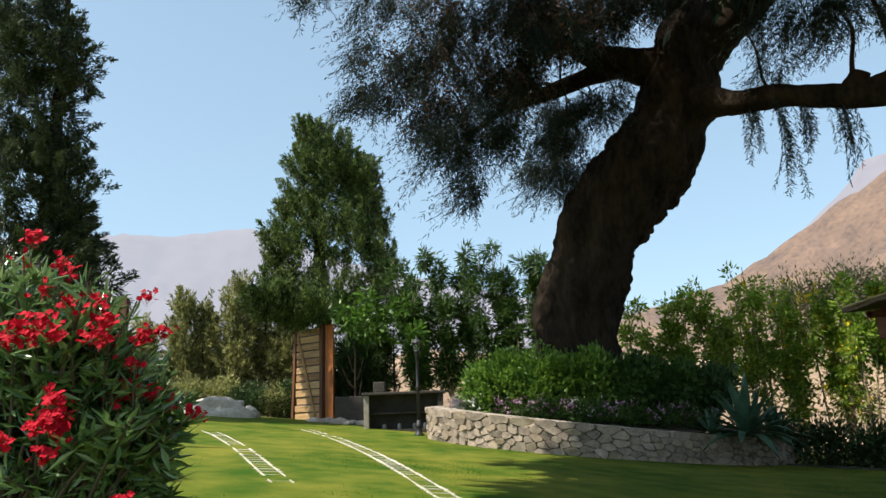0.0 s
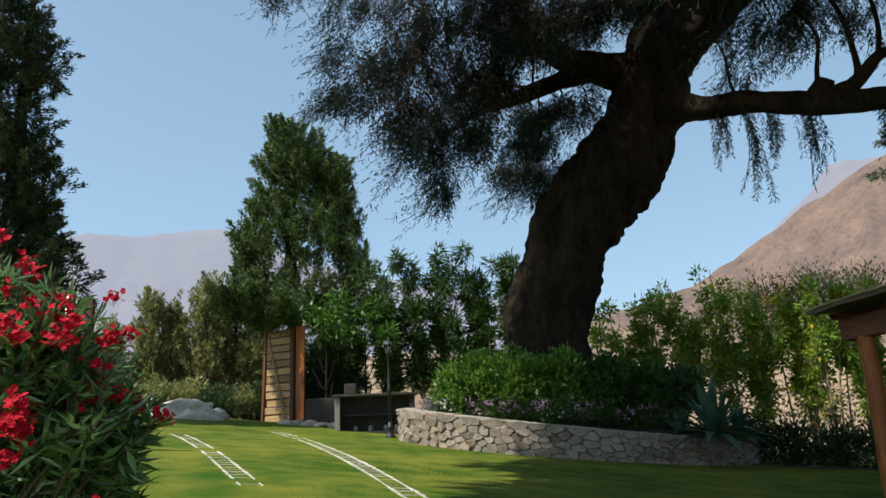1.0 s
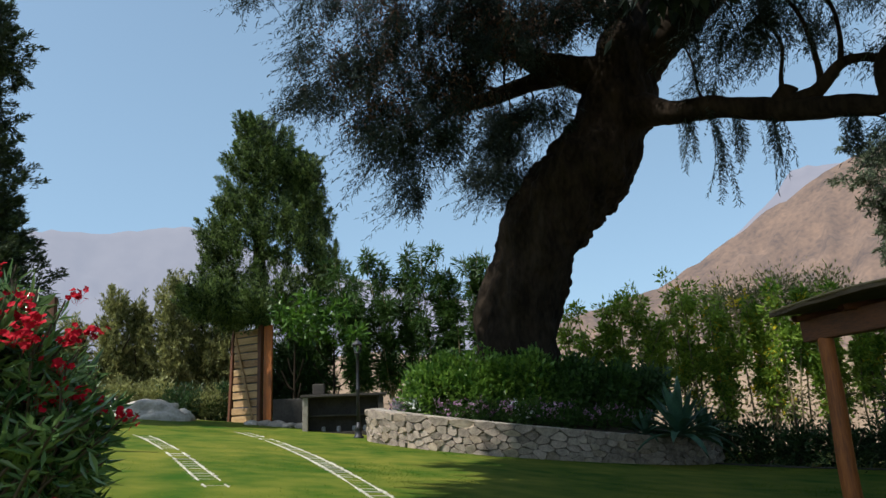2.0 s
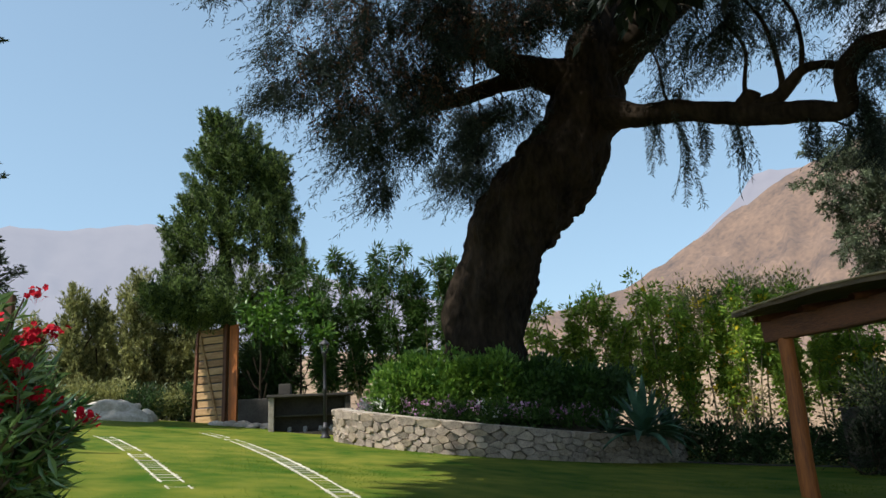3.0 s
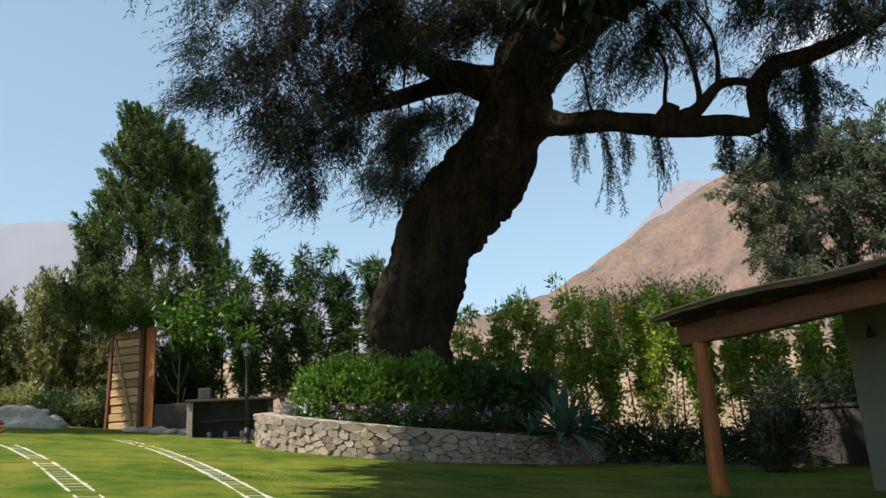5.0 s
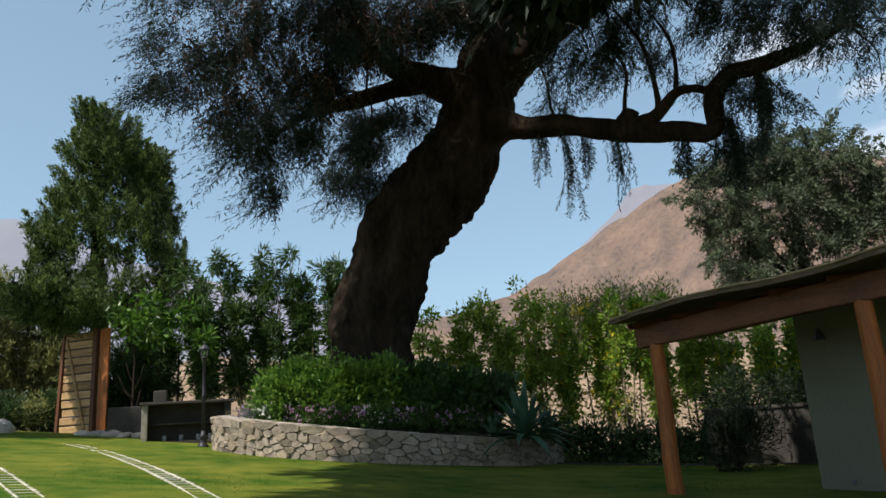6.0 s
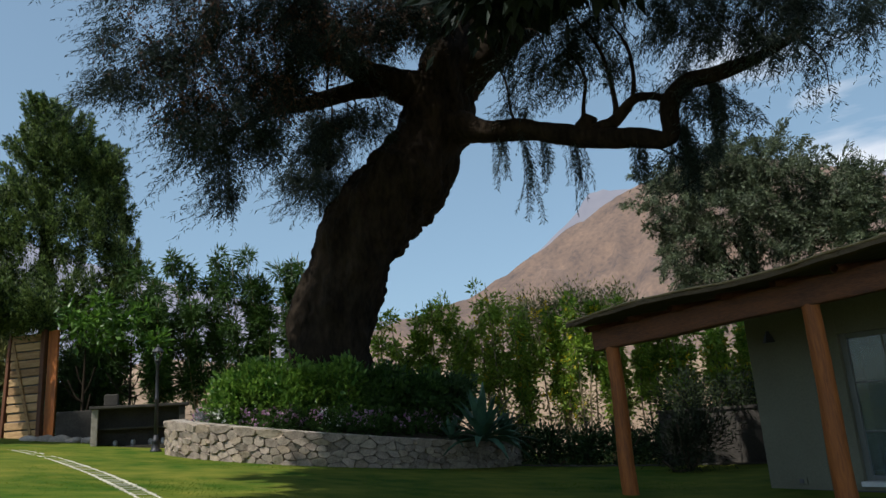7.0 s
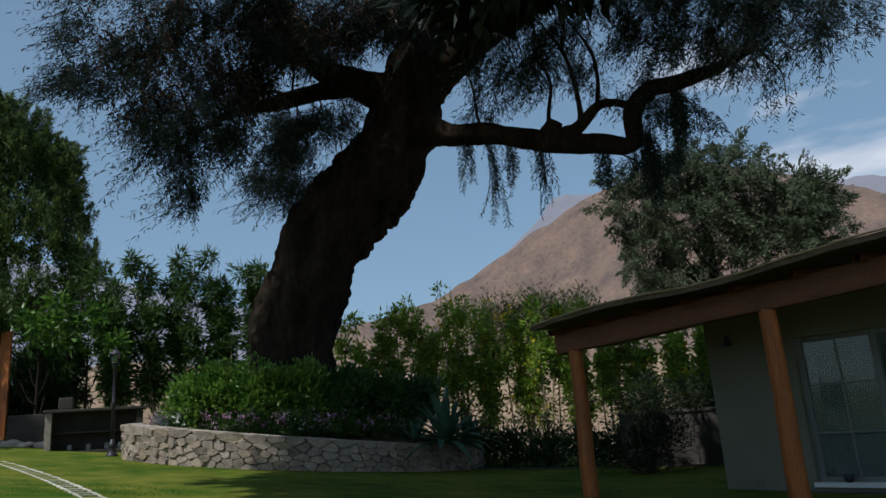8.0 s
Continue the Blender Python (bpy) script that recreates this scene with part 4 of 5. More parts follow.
# ---- oleander close to the camera ----
def build_oleander():
    ob = thing("oleander", "large oleander bush full of red flower clusters", "bush")
    blobs = [(-2.35, 3.3, 2.12, 0.5, 0.5, 0.4, 3), (-1.98, 3.3, 2.0, 0.42, 0.42, 0.46, 3), (-1.65, 3.5, 1.55, 0.36, 0.36, 0.45, 3), (-1.5, 3.55, 1.25, 0.3, 0.35, 0.4, 2.2), (-2.1, 3.4, 1.2, 0.6, 0.5, 0.5, 3), (-1.65, 3.4, 0.95, 0.42, 0.4, 0.35, 2.2)]
    blobs += [(-1.55, 3.2, 1.88, 0.26, 0.3, 0.28, 1.6), (-1.4, 3.25, 1.62, 0.24, 0.3, 0.3, 1.5), (-1.75, 3.05, 2.08, 0.28, 0.3, 0.22, 1.5)]
    # unseen clump behind the bush, added to cast a shadow on the lawn
    blobs.append((-3.0, 6.3, 1.5, 0.45, 0.5, 0.42, 1.6))
    lines = []
    tips, d = in_blobs(blobs, 640, 0.3)
    g = ground(-1.9, 3.4)
    for t in tips:
        b = np.array([-1.9 + rng.normal() * 0.14, 3.45 + rng.normal() * 0.14, g - 0.05]) if t[1] < 5.2 else np.array([-3.0, 6.3, ground(-3.0, 6.3) - 0.05]) + rng.normal(size=3) * [0.12, 0.12, 0]
        lines.append(spline([b, (b + t) / 2 + [rng.normal() * 0.05, 0, 0.1], t], [0.012, 0.008, 0.004], 6))
    tubes("stem", lines, TWIG, ob, 5)["kind"] = "stuff"
    ps, ws = [], []
    for line in lines:
        k = 36
        s = 1 - 0.6 * rng.random(k) ** 1.4
        q = line[(s * (len(line) - 1)).astype(int), :3] + rng.normal(size=(k, 3)) * 0.012
        way = unit(line[-1, :3] - line[-4, :3])
        ps.append(q), ws.append(way * 0.5 + rng.normal(size=(k, 3)) * [0.75, 0.75, 0.5])
    p, w = np.concatenate(ps), unit(np.concatenate(ws))
    near = np.argsort(p[:, 1] + 0.3 * rng.random(len(p)))[:280]
    rest = np.setdiff1d(np.arange(len(p)), near)
    leaves("foliage", p[rest], w[rest], 0.105, 0.024, OLEANDER, ob)["kind"] = "stuff"
    shapes = []
    for k in range(6):
        vs, ln, wd, bend = [], 0.11 + 0.015 * rng.normal(), 0.012, 0.03 * rng.normal()
        for i in range(6):
            t = i / 5
            h = wd * math.sin(math.pi * min(0.06 + t * 0.94, 0.98)) ** 0.8
            for side in (-h, 0, h):
                vs.append((side, t * ln, bend * t * t - 0.25 * (abs(side) < 1e-6) * h))
        me = solid("leaf", vs, [(i * 3 + j, i * 3 + j + 1, i * 3 + j + 4, i * 3 + j + 3) for i in range(5) for j in range(2)], OLEANDER)
        shapes.append(me.data)
        bpy.data.objects.remove(me)
    for i in near:
        leaf = new("leaf", shapes[int(rng.integers(6))])
        leaf.parent = ob
        m = Vector(w[i]).to_track_quat("Y", "Z").to_matrix().to_4x4()
        leaf.matrix_world = Matrix.Translation(p[i]) @ m @ pose(0, 0, 0, 0, rng.uniform(-50, 50), 0)
    # heads of flowers in the sun, several clusters each, and single ones between
    heads = [(-1.74, 2.92, 2.33, 2), (-1.65, 2.92, 2.22, 1), (-1.53, 2.64, 1.91, 4), (-1.61, 2.59, 1.89, 4), (-1.49, 2.72, 1.95, 3), (-1.45, 2.57, 1.63, 3), (-1.48, 2.55, 1.58, 3), (-1.41, 2.59, 1.58, 3), (-1.41, 2.59, 1.5, 2), (-1.51, 2.47, 1.49, 4), (-1.48, 2.95, 2.05, 1), (-1.43, 2.97, 2, 2), (-1.45, 2.91, 1.92, 3), (-1.38, 3.11, 1.96, 2), (-1.3, 3.25, 1.96, 1), (-1.37, 3.17, 2.1, 1), (-1.29, 3.2, 1.68, 3), (-1.34, 3.13, 1.67, 1), (-1.23, 3.38, 1.58, 2), (-1.38, 3.05, 1.8, 1), (-1.33, 2.91, 1.3, 1), (-1.64, 2.87, 2.12, 2), (-1.56, 2.91, 2.09, 1)]
    spots = [(np.array(h[:3]) + rng.normal(size=3) * [0.04, 0.05, 0.026], 1.0) for h in heads for _ in range(h[3])]
    rng.shuffle(tips)
    spots += [(t, 0.7) for t in tips if t[2] > 1.75 and t[1] < 5][:26]
    for t, big in spots:
        # each head is one spray: a foot, thin stalks and five petals to a flower
        vs, fs = [tuple(t - np.array([0, 0, 0.05]))], []
        for _ in range(int(rng.integers(8, 15) * big)):
            c = t + rng.normal(size=3) * [0.024, 0.022, 0.016]
            k = len(vs)
            vs += [tuple(c), tuple(c + [0.002, 0.0, 0.0])]
            fs.append((0, k, k + 1))
            face = unit(rng.normal(size=3) * 0.5 + [0.1, -0.6, 0.6])
            one = unit(np.cross(face, rng.normal(size=3)))
            two = np.cross(face, one)
            for a in np.arange(5) * 2 * math.pi / 5:
                out, side = one * math.cos(a) + two * math.sin(a), two * math.cos(a) - one * math.sin(a)
                ln = 0.016 * rng.uniform(0.8, 1.2)
                q = len(vs)
                vs += [tuple(c + out * ln * 0.65 + side * 0.0075 + face * 0.004), tuple(c + out * ln + face * rng.uniform(-0.002, 0.006)), tuple(c + out * ln * 0.65 - side * 0.0075 + face * 0.004)]
                fs.append((k, q, q + 1, q + 2))
        solid("flower_cluster", vs, fs, RED, ob, "bright red flower cluster")


build_oleander()


# ---- wooden gate, counter, lamp, rock ----
def build_gate():
    gate = thing("wooden_gate", "weathered wooden board gate panel between timber posts", "gate", place=(-3.92, 19.62, 1.8))
    gate.rotation_euler = (0, 0, radians(-38))
    for k in range(12):
        bm = bmesh.new()
        box(bm, (1.0 - 0.008 * k, 0.035, 0.172), pose(-0.02 + rng.normal() * 0.008, 0.012 * rng.normal(), 0.12 + 0.205 * k, 0, rng.normal() * 0.5, 0), 0.008, 1)
        part("board", bm, WOOD, gate)
    # dark sheet added so the gaps read as shaded
    bm = bmesh.new()
    box(bm, (1.0, 0.02, 2.45), pose(0, 0.035, 1.25), 0.004)
    part("backing", bm, SLATE, gate, "dark sheet added to darken the gaps between the boards")
    for x, w, lean in ((-0.57, 0.09, 2.2), (0.54, 0.12, 0.0)):
        bm = bmesh.new()
        box(bm, (w, 0.1, 2.6), pose(x, 0.0, 1.25, 0, lean, 0), 0.012)
        part("post", bm, GATEPOST, gate)
    bm = bmesh.new()
    box(bm, (0.3, 0.05, 2.45), pose(0.84, 0.0, 1.27), 0.01)
    part("side_panel", bm, POSTWOOD, gate, "smooth orange timber panel")
    bm = bmesh.new()
    box(bm, (0.085, 0.03, math.hypot(2.2, 0.74)), pose(-0.05, -0.04, 1.2, 0, math.degrees(math.atan2(-0.74, 2.2)), 0), 0.008)
    part("brace", bm, WOOD, gate, "pale diagonal brace board")


build_gate()


def build_counter():
    ob = thing("outdoor_counter", "dark masonry barbecue counter with a grey slab top", "counter", place=(-1.2, 17.1, 1.45))
    ob.rotation_euler = (0, 0, radians(5))
    bm = bmesh.new()
    box(bm, (1.95, 0.6, 0.06), pose(0.02, 0, 0.86), 0.012)
    part("top", bm, MASONRY, ob, "weathered dark slab")
    # sun on the left end and shade inside are put into the wall colours
    for x, w in ((-0.85, 0.12), (0.86, 0.12)):
        bm = bmesh.new()
        box(bm, (w, 0.5, 0.86), pose(x, 0.0, 0.4), 0.01)
        part("side_wall", bm, PALESTONE if x < 0 else MASONRY, ob)
    bm = bmesh.new()
    box(bm, (1.62, 0.06, 0.86), pose(0.0, 0.28, 0.4), 0.005)
    part("back_wall", bm, MASONRY, ob)
    bm = bmesh.new()
    box(bm, (1.6, 0.3, 0.04), pose(0.0, 0.1, 0.42), 0.008)
    part("shelf", bm, MASONRY, ob)
    bm = bmesh.new()
    box(bm, (1.6, 0.5, 0.1), pose(0.0, 0.0, 0.0), 0.008)
    part("base", bm, MASONRY, ob)
    for x in (-0.45, -0.1, 0.25, 0.5):
        bm = bmesh.new()
        lathe(bm, [(0.03, 0), (0.05, 0.03), (0.05, 0.1), (0.03, 0.13)], 12, pose(x, 0.02, 0.05))
        tagged(part("jar", bm, CONCRETE), "small pale jar under the counter", "jar", "jars").matrix_world = pose(-1.2, 17.1, 1.45)
    bm = bmesh.new()
    box(bm, (0.27, 0.25, 0.24), pose(-1.75, 17.1, 2.47), 0.02)
    tagged(part("stone_block", bm, MASONRY), "dark square block standing on the counter", "block")
    bm = bmesh.new()
    box(bm, (0.8, 0.3, 0.8), pose(-2.62, 18.6, 1.95), 0.02)
    tagged(part("low_wall", bm, MASONRY), "low grey masonry wall beside the counter", "wall")
    for k in range(5):
        bm = bmesh.new()
        bmesh.ops.create_icosphere(bm, subdivisions=3, radius=1.0)
        for v in bm.verts:
            v.co *= 1 + 0.25 * noise.noise(v.co * 1.3 + Vector((k * 5, 0, 0)))
        bmesh.ops.transform(bm, matrix=pose(-3.5 + 0.31 * k, 18.35 - 0.05 * k, ground(-3.5 + 0.31 * k, 18.3) + 0.02, 0, 0, k * 25 - 40) @ Matrix.Diagonal((0.22, 0.17, 0.09 + 0.02 * (k % 3), 1)), verts=bm.verts)
        tagged(part("edging_stone", bm, PALESTONE, smooth=True), "pale edging stone in front of the gate", "stone", "edging stones")
    for x in (-2.75, -2.55):
        bm = bmesh.new()
        lathe(bm, [(0.07, 0), (0.1, 0.14), (0.11, 0.14), (0.11, 0.17), (0.09, 0.17), (0.08, 0.08)], 16, pose(x, 18.9, ground(x, 18.9) + 0.12))
        tagged(part("clay_pot", bm, CLAY, smooth=True), "red clay pot by the gate", "pot", "clay pots")


build_counter()


def build_old_post():
    post = thing("wooden_post", "weathered brown wooden post with a slanting strut", "post")
    x, y = -4.19, 9.08
    bm = bmesh.new()
    box(bm, (0.085, 0.085, 3.3 - ground(x, y)), pose(x, y, (3.25 + ground(x, y)) / 2), 0.01)
    part("shaft", bm, GATEPOST, post)
    bm = bmesh.new()
    box(bm, (0.06, 0.05, 0.7), pose(x - 0.26, y, 2.98, 0, 55, 0), 0.01)
    part("strut", bm, GATEPOST, post)


build_old_post()


def build_lamp():
    x, y = -0.77, 15.48
    ob = thing("garden_lamp", "dark iron garden lamp post with a lantern head", "lamp", place=(x, y, ground(x, y) - 0.02))
    bm = bmesh.new()
    lathe(bm, [(0.11, 0), (0.11, 0.05), (0.075, 0.08), (0.07, 0.2), (0.085, 0.22), (0.05, 0.26), (0.04, 0.34)], 16)
    part("base", bm, IRON, ob, smooth=True)
    bm = bmesh.new()
    lathe(bm, [(0.036, 0.33), (0.034, 1.0), (0.045, 1.02), (0.034, 1.04), (0.03, 1.7), (0.05, 1.72), (0.03, 1.75)], 14)
    part("pole", bm, IRON, ob, smooth=True)
    lantern = bmesh.new()
    lathe(lantern, [(0.06, 1.75), (0.07, 1.78), (0.065, 1.79)], 12)
    part("collar", lantern, IRON, ob)
    bm = bmesh.new()
    lathe(bm, [(0.055, 1.79), (0.085, 1.95)], 6)
    part("glass", bm, GLASS, ob)
    for k in range(6):
        bm = bmesh.new()
        a = k * math.pi / 3
        box(bm, (0.012, 0.012, 0.17), pose(0.073 * math.cos(a), 0.073 * math.sin(a), 1.87, 0, 0, math.degrees(a)) @ pose(0, 0, 0, 0, 10, 0))
        part("bar", bm, IRON, ob)
    bm = bmesh.new()
    lathe(bm, [(0.115, 1.95), (0.11, 1.965), (0.05, 2.03), (0.02, 2.05), (0.025, 2.075), (0.008, 2.1)], 12)
    part("cap", bm, IRON, ob)


build_lamp()


def build_rock():
    for x, y, sx, sz, n in ((-5.75, 18.2, 0.75, 0.42, 0), (-5.2, 18.5, 0.35, 0.25, 3), (-6.5, 18.6, 0.5, 0.3, 6)):
        bm = bmesh.new()
        bmesh.ops.create_icosphere(bm, subdivisions=4, radius=1.0)
        for v in bm.verts:
            c = v.co * 1.1 + Vector((n, 0, 0))
            v.co *= 1 + 0.4 * noise.noise(c) + 0.2 * noise.noise(c * 2.7) + 0.05 * noise.noise(c * 8)
        bmesh.ops.transform(bm, matrix=pose(x, y, ground(x, y) + 0.02, 0, 0, n * 30) @ Matrix.Diagonal((sx, sx * 0.7, sz, 1)), verts=bm.verts)
        tagged(part("rock", bm, ROCK, smooth=True), "pale rounded boulder at the lawn's edge", "rock", "rocks")


build_rock()


# ---- house and porch ----
U = Vector((0.356, -0.934, 0.0)).normalized()      # along the house front
N = Vector((-0.934, -0.356, 0.0)).normalized()     # out of the front, towards the lawn
CORNER = Vector((6.96, 7.86, 0.0))


def front(s, out, z):
    """A place s metres along the house front, out metres before it, at height z."""
    return CORNER + U * s + N * out + Vector((0, 0, z))


def along(s, out, z, tilt=0.0):
    """A frame there: x along the front, y into the house, z up."""
    m = Matrix((U, -N, Vector((0, 0, 1)))).transposed().to_4x4()
    return Matrix.Translation(front(s, out, z)) @ m @ pose(0, 0, 0, 0, tilt, 0)


def build_house():
    house = thing("house", "low grey-white plastered house with a rustic timber porch", "house")
    base, top = 0.42, 3.0

    def block(name, s0, s1, o0, o1, z0, z1, mat, parent=house, label="", bevel=0.004):
        bm = bmesh.new()
        box(bm, (s1 - s0, o1 - o0, z1 - z0), along((s0 + s1) / 2, -(o0 + o1) / 2, (z0 + z1) / 2), bevel, 1)
        return part(name, bm, mat, parent, label)

    w0, w1, sill, head = 1.14, 2.9, 0.52, 2.24
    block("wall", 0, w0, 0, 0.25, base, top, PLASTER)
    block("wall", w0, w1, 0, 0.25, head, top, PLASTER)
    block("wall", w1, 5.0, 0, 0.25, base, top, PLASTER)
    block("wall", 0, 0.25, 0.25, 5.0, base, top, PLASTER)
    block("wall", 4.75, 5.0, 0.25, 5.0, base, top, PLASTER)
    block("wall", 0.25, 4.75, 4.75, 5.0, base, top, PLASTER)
    block("plinth", -0.012, 5.0, -0.012, 0.25, 0.1, base, PLINTH)
    block("plinth", -0.012, 0.25, 0.25, 5.0, 0.1, base, PLINTH)
    block("sill_wall", w0, w1, 0.0, 0.25, base, sill, PLASTER)
    block("inner_floor", 0.25, 4.75, 0.25, 4.75, 0.2, 0.3, CONCRETE)
    block("house_roof", -0.2, 5.2, 0.3, 5.2, top, top + 0.12, CONCRETE)
    window = new("window")
    window.parent = house
    window["label"] = "white-framed glazed window with muntins"
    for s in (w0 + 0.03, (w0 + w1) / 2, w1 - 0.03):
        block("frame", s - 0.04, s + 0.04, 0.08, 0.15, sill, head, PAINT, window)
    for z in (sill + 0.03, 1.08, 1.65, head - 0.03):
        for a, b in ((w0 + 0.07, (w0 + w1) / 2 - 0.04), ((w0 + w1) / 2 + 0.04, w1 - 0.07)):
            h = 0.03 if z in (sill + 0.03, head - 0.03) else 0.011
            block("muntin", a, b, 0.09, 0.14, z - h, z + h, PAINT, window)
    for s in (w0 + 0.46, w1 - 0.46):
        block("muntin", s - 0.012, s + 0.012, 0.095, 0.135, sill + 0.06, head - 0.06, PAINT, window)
    for a, b in ((w0 + 0.07, (w0 + w1) / 2 - 0.04), ((w0 + w1) / 2 + 0.04, w1 - 0.07)):
        block("pane", a, b, 0.112, 0.118, sill + 0.06, head - 0.06, GLASS, window).visible_shadow = False
    bm = bmesh.new()
    box(bm, (1.7, 0.02, 1.6), along(2.0, -0.6, 1.3), 0.002, 1)
    tagged(part("curtain", bm, DRAPE), "grey curtain hanging behind the window", "curtain")
    block("window_sill", w0 - 0.02, w1 + 0.02, -0.06, 0.08, sill - 0.05, sill + 0.004, SILL, window, "white painted sill")
    bm = bmesh.new()
    lathe(bm, [(0.02, 0.14), (0.085, 0.0), (0.08, -0.01)], 4, along(0.33, 0.07, 2.25))
    tagged(part("wall_lamp", bm, IRON), "small dark wall lamp on the house corner", "lamp")
    for s, r in ((1.5, 0.055), (2.32, 0.07)):
        bm = bmesh.new()
        lathe(bm, [(r * 0.7, 0.0), (r, 0.05), (r * 1.05, 0.09), (r * 0.9, 0.09), (r * 0.8, 0.03)], 14, along(s, 0.0, sill + 0.004))
        tagged(part("small_pot", bm, IRON, smooth=True), "small dark pot standing on the window sill", "pot", "pots on the sill")
    socket = tagged(new("wall_socket"), "grey wall socket above the plinth", "socket")
    bm = bmesh.new()
    box(bm, (0.13, 0.02, 0.09), along(0.42, 0.012, 0.52), 0.006)
    part("plate", bm, PLASTER, socket)
    bm = bmesh.new()
    box(bm, (0.05, 0.012, 0.05), along(0.42, 0.026, 0.52), 0.003)
    part("cover", bm, SLATE, socket)

    porch = thing("porch", "rustic timber porch with thick posts and a thin mat roof", "porch")
    p1, p2 = Vector((5.07, 8.15, 0)), Vector((5.98, 5.76, 0))
    way = (p2 - p1).normalized()
    for p, z1 in ((p1, 2.32), (p2, 2.45)):
        line = spline([(p.x + 0.01, p.y, ground(p.x, p.y) - 0.05), (p.x - 0.005, p.y, 0.9), (p.x + 0.01, p.y, 1.6), (p.x, p.y, z1)], [0.105, 0.1, 0.094, 0.088], 8)
        v, f = tube(line, 16, 0.05, 2.5)
        solid("post", v, f, POSTWOOD, porch, smooth=True)
    rise = math.degrees(math.atan2(0.13, (p2 - p1).length))
    turn = Matrix((way, Vector((-way.y, way.x, 0)), Vector((0, 0, 1)))).transposed().to_4x4()
    for s0, s1 in ((-0.25, 6.0),):
        s = (s0 + s1) / 2
        bm = bmesh.new()
        box(bm, (s1 - s0, 0.17, 0.27), Matrix.Translation(p1 + way * s + Vector((0, 0, 2.435 + 0.051 * s))) @ turn @ pose(0, 0, 0, 0, -rise, 0), 0.02)
        bmesh.ops.subdivide_edges(bm, edges=[e for e in bm.edges if e.calc_length() > 1.5], cuts=14)
        for v in bm.verts:
            v.co.z += 0.018 * noise.noise(v.co * 1.3) + 0.006 * noise.noise(v.co * 6)
        part("beam", bm, BEAMWOOD, porch)
    for k in range(9):
        s = -0.12 + 0.62 * k
        q = p1 + way * s + Vector((0, 0, 2.60 + 0.05 * s))
        inner = q - N * 1.62 + Vector((0, 0, 0.22))
        line = spline([q + N * 0.32 + Vector((0, 0, -0.04)), q, (q + inner) / 2, inner], [0.04, 0.045, 0.045, 0.045], 4)
        v, f = tube(line, 8, 0.05, 2.0)
        solid("rafter", v, f, BEAMWOOD, porch, smooth=True)
    nx, ny, vs, fs = 60, 10, [], []
    for top in (0.055, 0.0):
        for j in range(ny):
            for i in range(nx):
                s, o = -0.35 + 5.6 * i / (nx - 1), 0.45 - 2.1 * j / (ny - 1)
                ragged = 0.03 * noise.noise(Vector((s * 4, 0, 0))) if j == 0 else 0
                q = p1 + way * s + N * (o + ragged)
                sag = 0.03 * math.sin(s * 2.1) + 0.012 * noise.noise(Vector((s * 3, o * 3, 0)))
                vs.append((q.x, q.y, 2.64 + 0.05 * s + (0.45 - o) * 0.10 + sag + top))
    m = nx * ny
    for j in range(ny - 1):
        for i in range(nx - 1):
            q = j * nx + i
            fs += [(q, q + 1, q + nx + 1, q + nx), (m + q, m + q + nx, m + q + nx + 1, m + q + 1)]
    for i in range(nx - 1):
        fs += [(i, m + i, m + i + 1, i + 1), (m - nx + i, m - nx + i + 1, 2 * m - nx + i + 1, 2 * m - nx + i)]
    for j in range(ny - 1):
        q = j * nx
        fs += [(q, q + nx, m + q + nx, m + q), (q + nx - 1, m + q + nx - 1, m + q + 2 * nx - 1, q + 2 * nx - 1)]
    # pale strip added where the mat's edge catches the sun
    rim_line = spline([p1 + way * s + N * (0.46 + 0.012 * math.sin(s * 5)) + Vector((0, 0, 2.70 + 0.05 * s + 0.03 * math.sin(s * 2.1) + 0.004 * math.sin(s * 9))) for s in np.linspace(-0.34, 5.2, 16)], [0.013] * 16, 4)
    v, f = tube(rim_line, 8, 0.35, 6.0)
    solid("sunlit_rim", v, f, CANE, porch, "pale strip standing for the sunlit roof edge", smooth=True)
    solid("porch_roof", vs, fs, THATCH, porch, "thin brown mat roof with a ragged edge")


build_house()


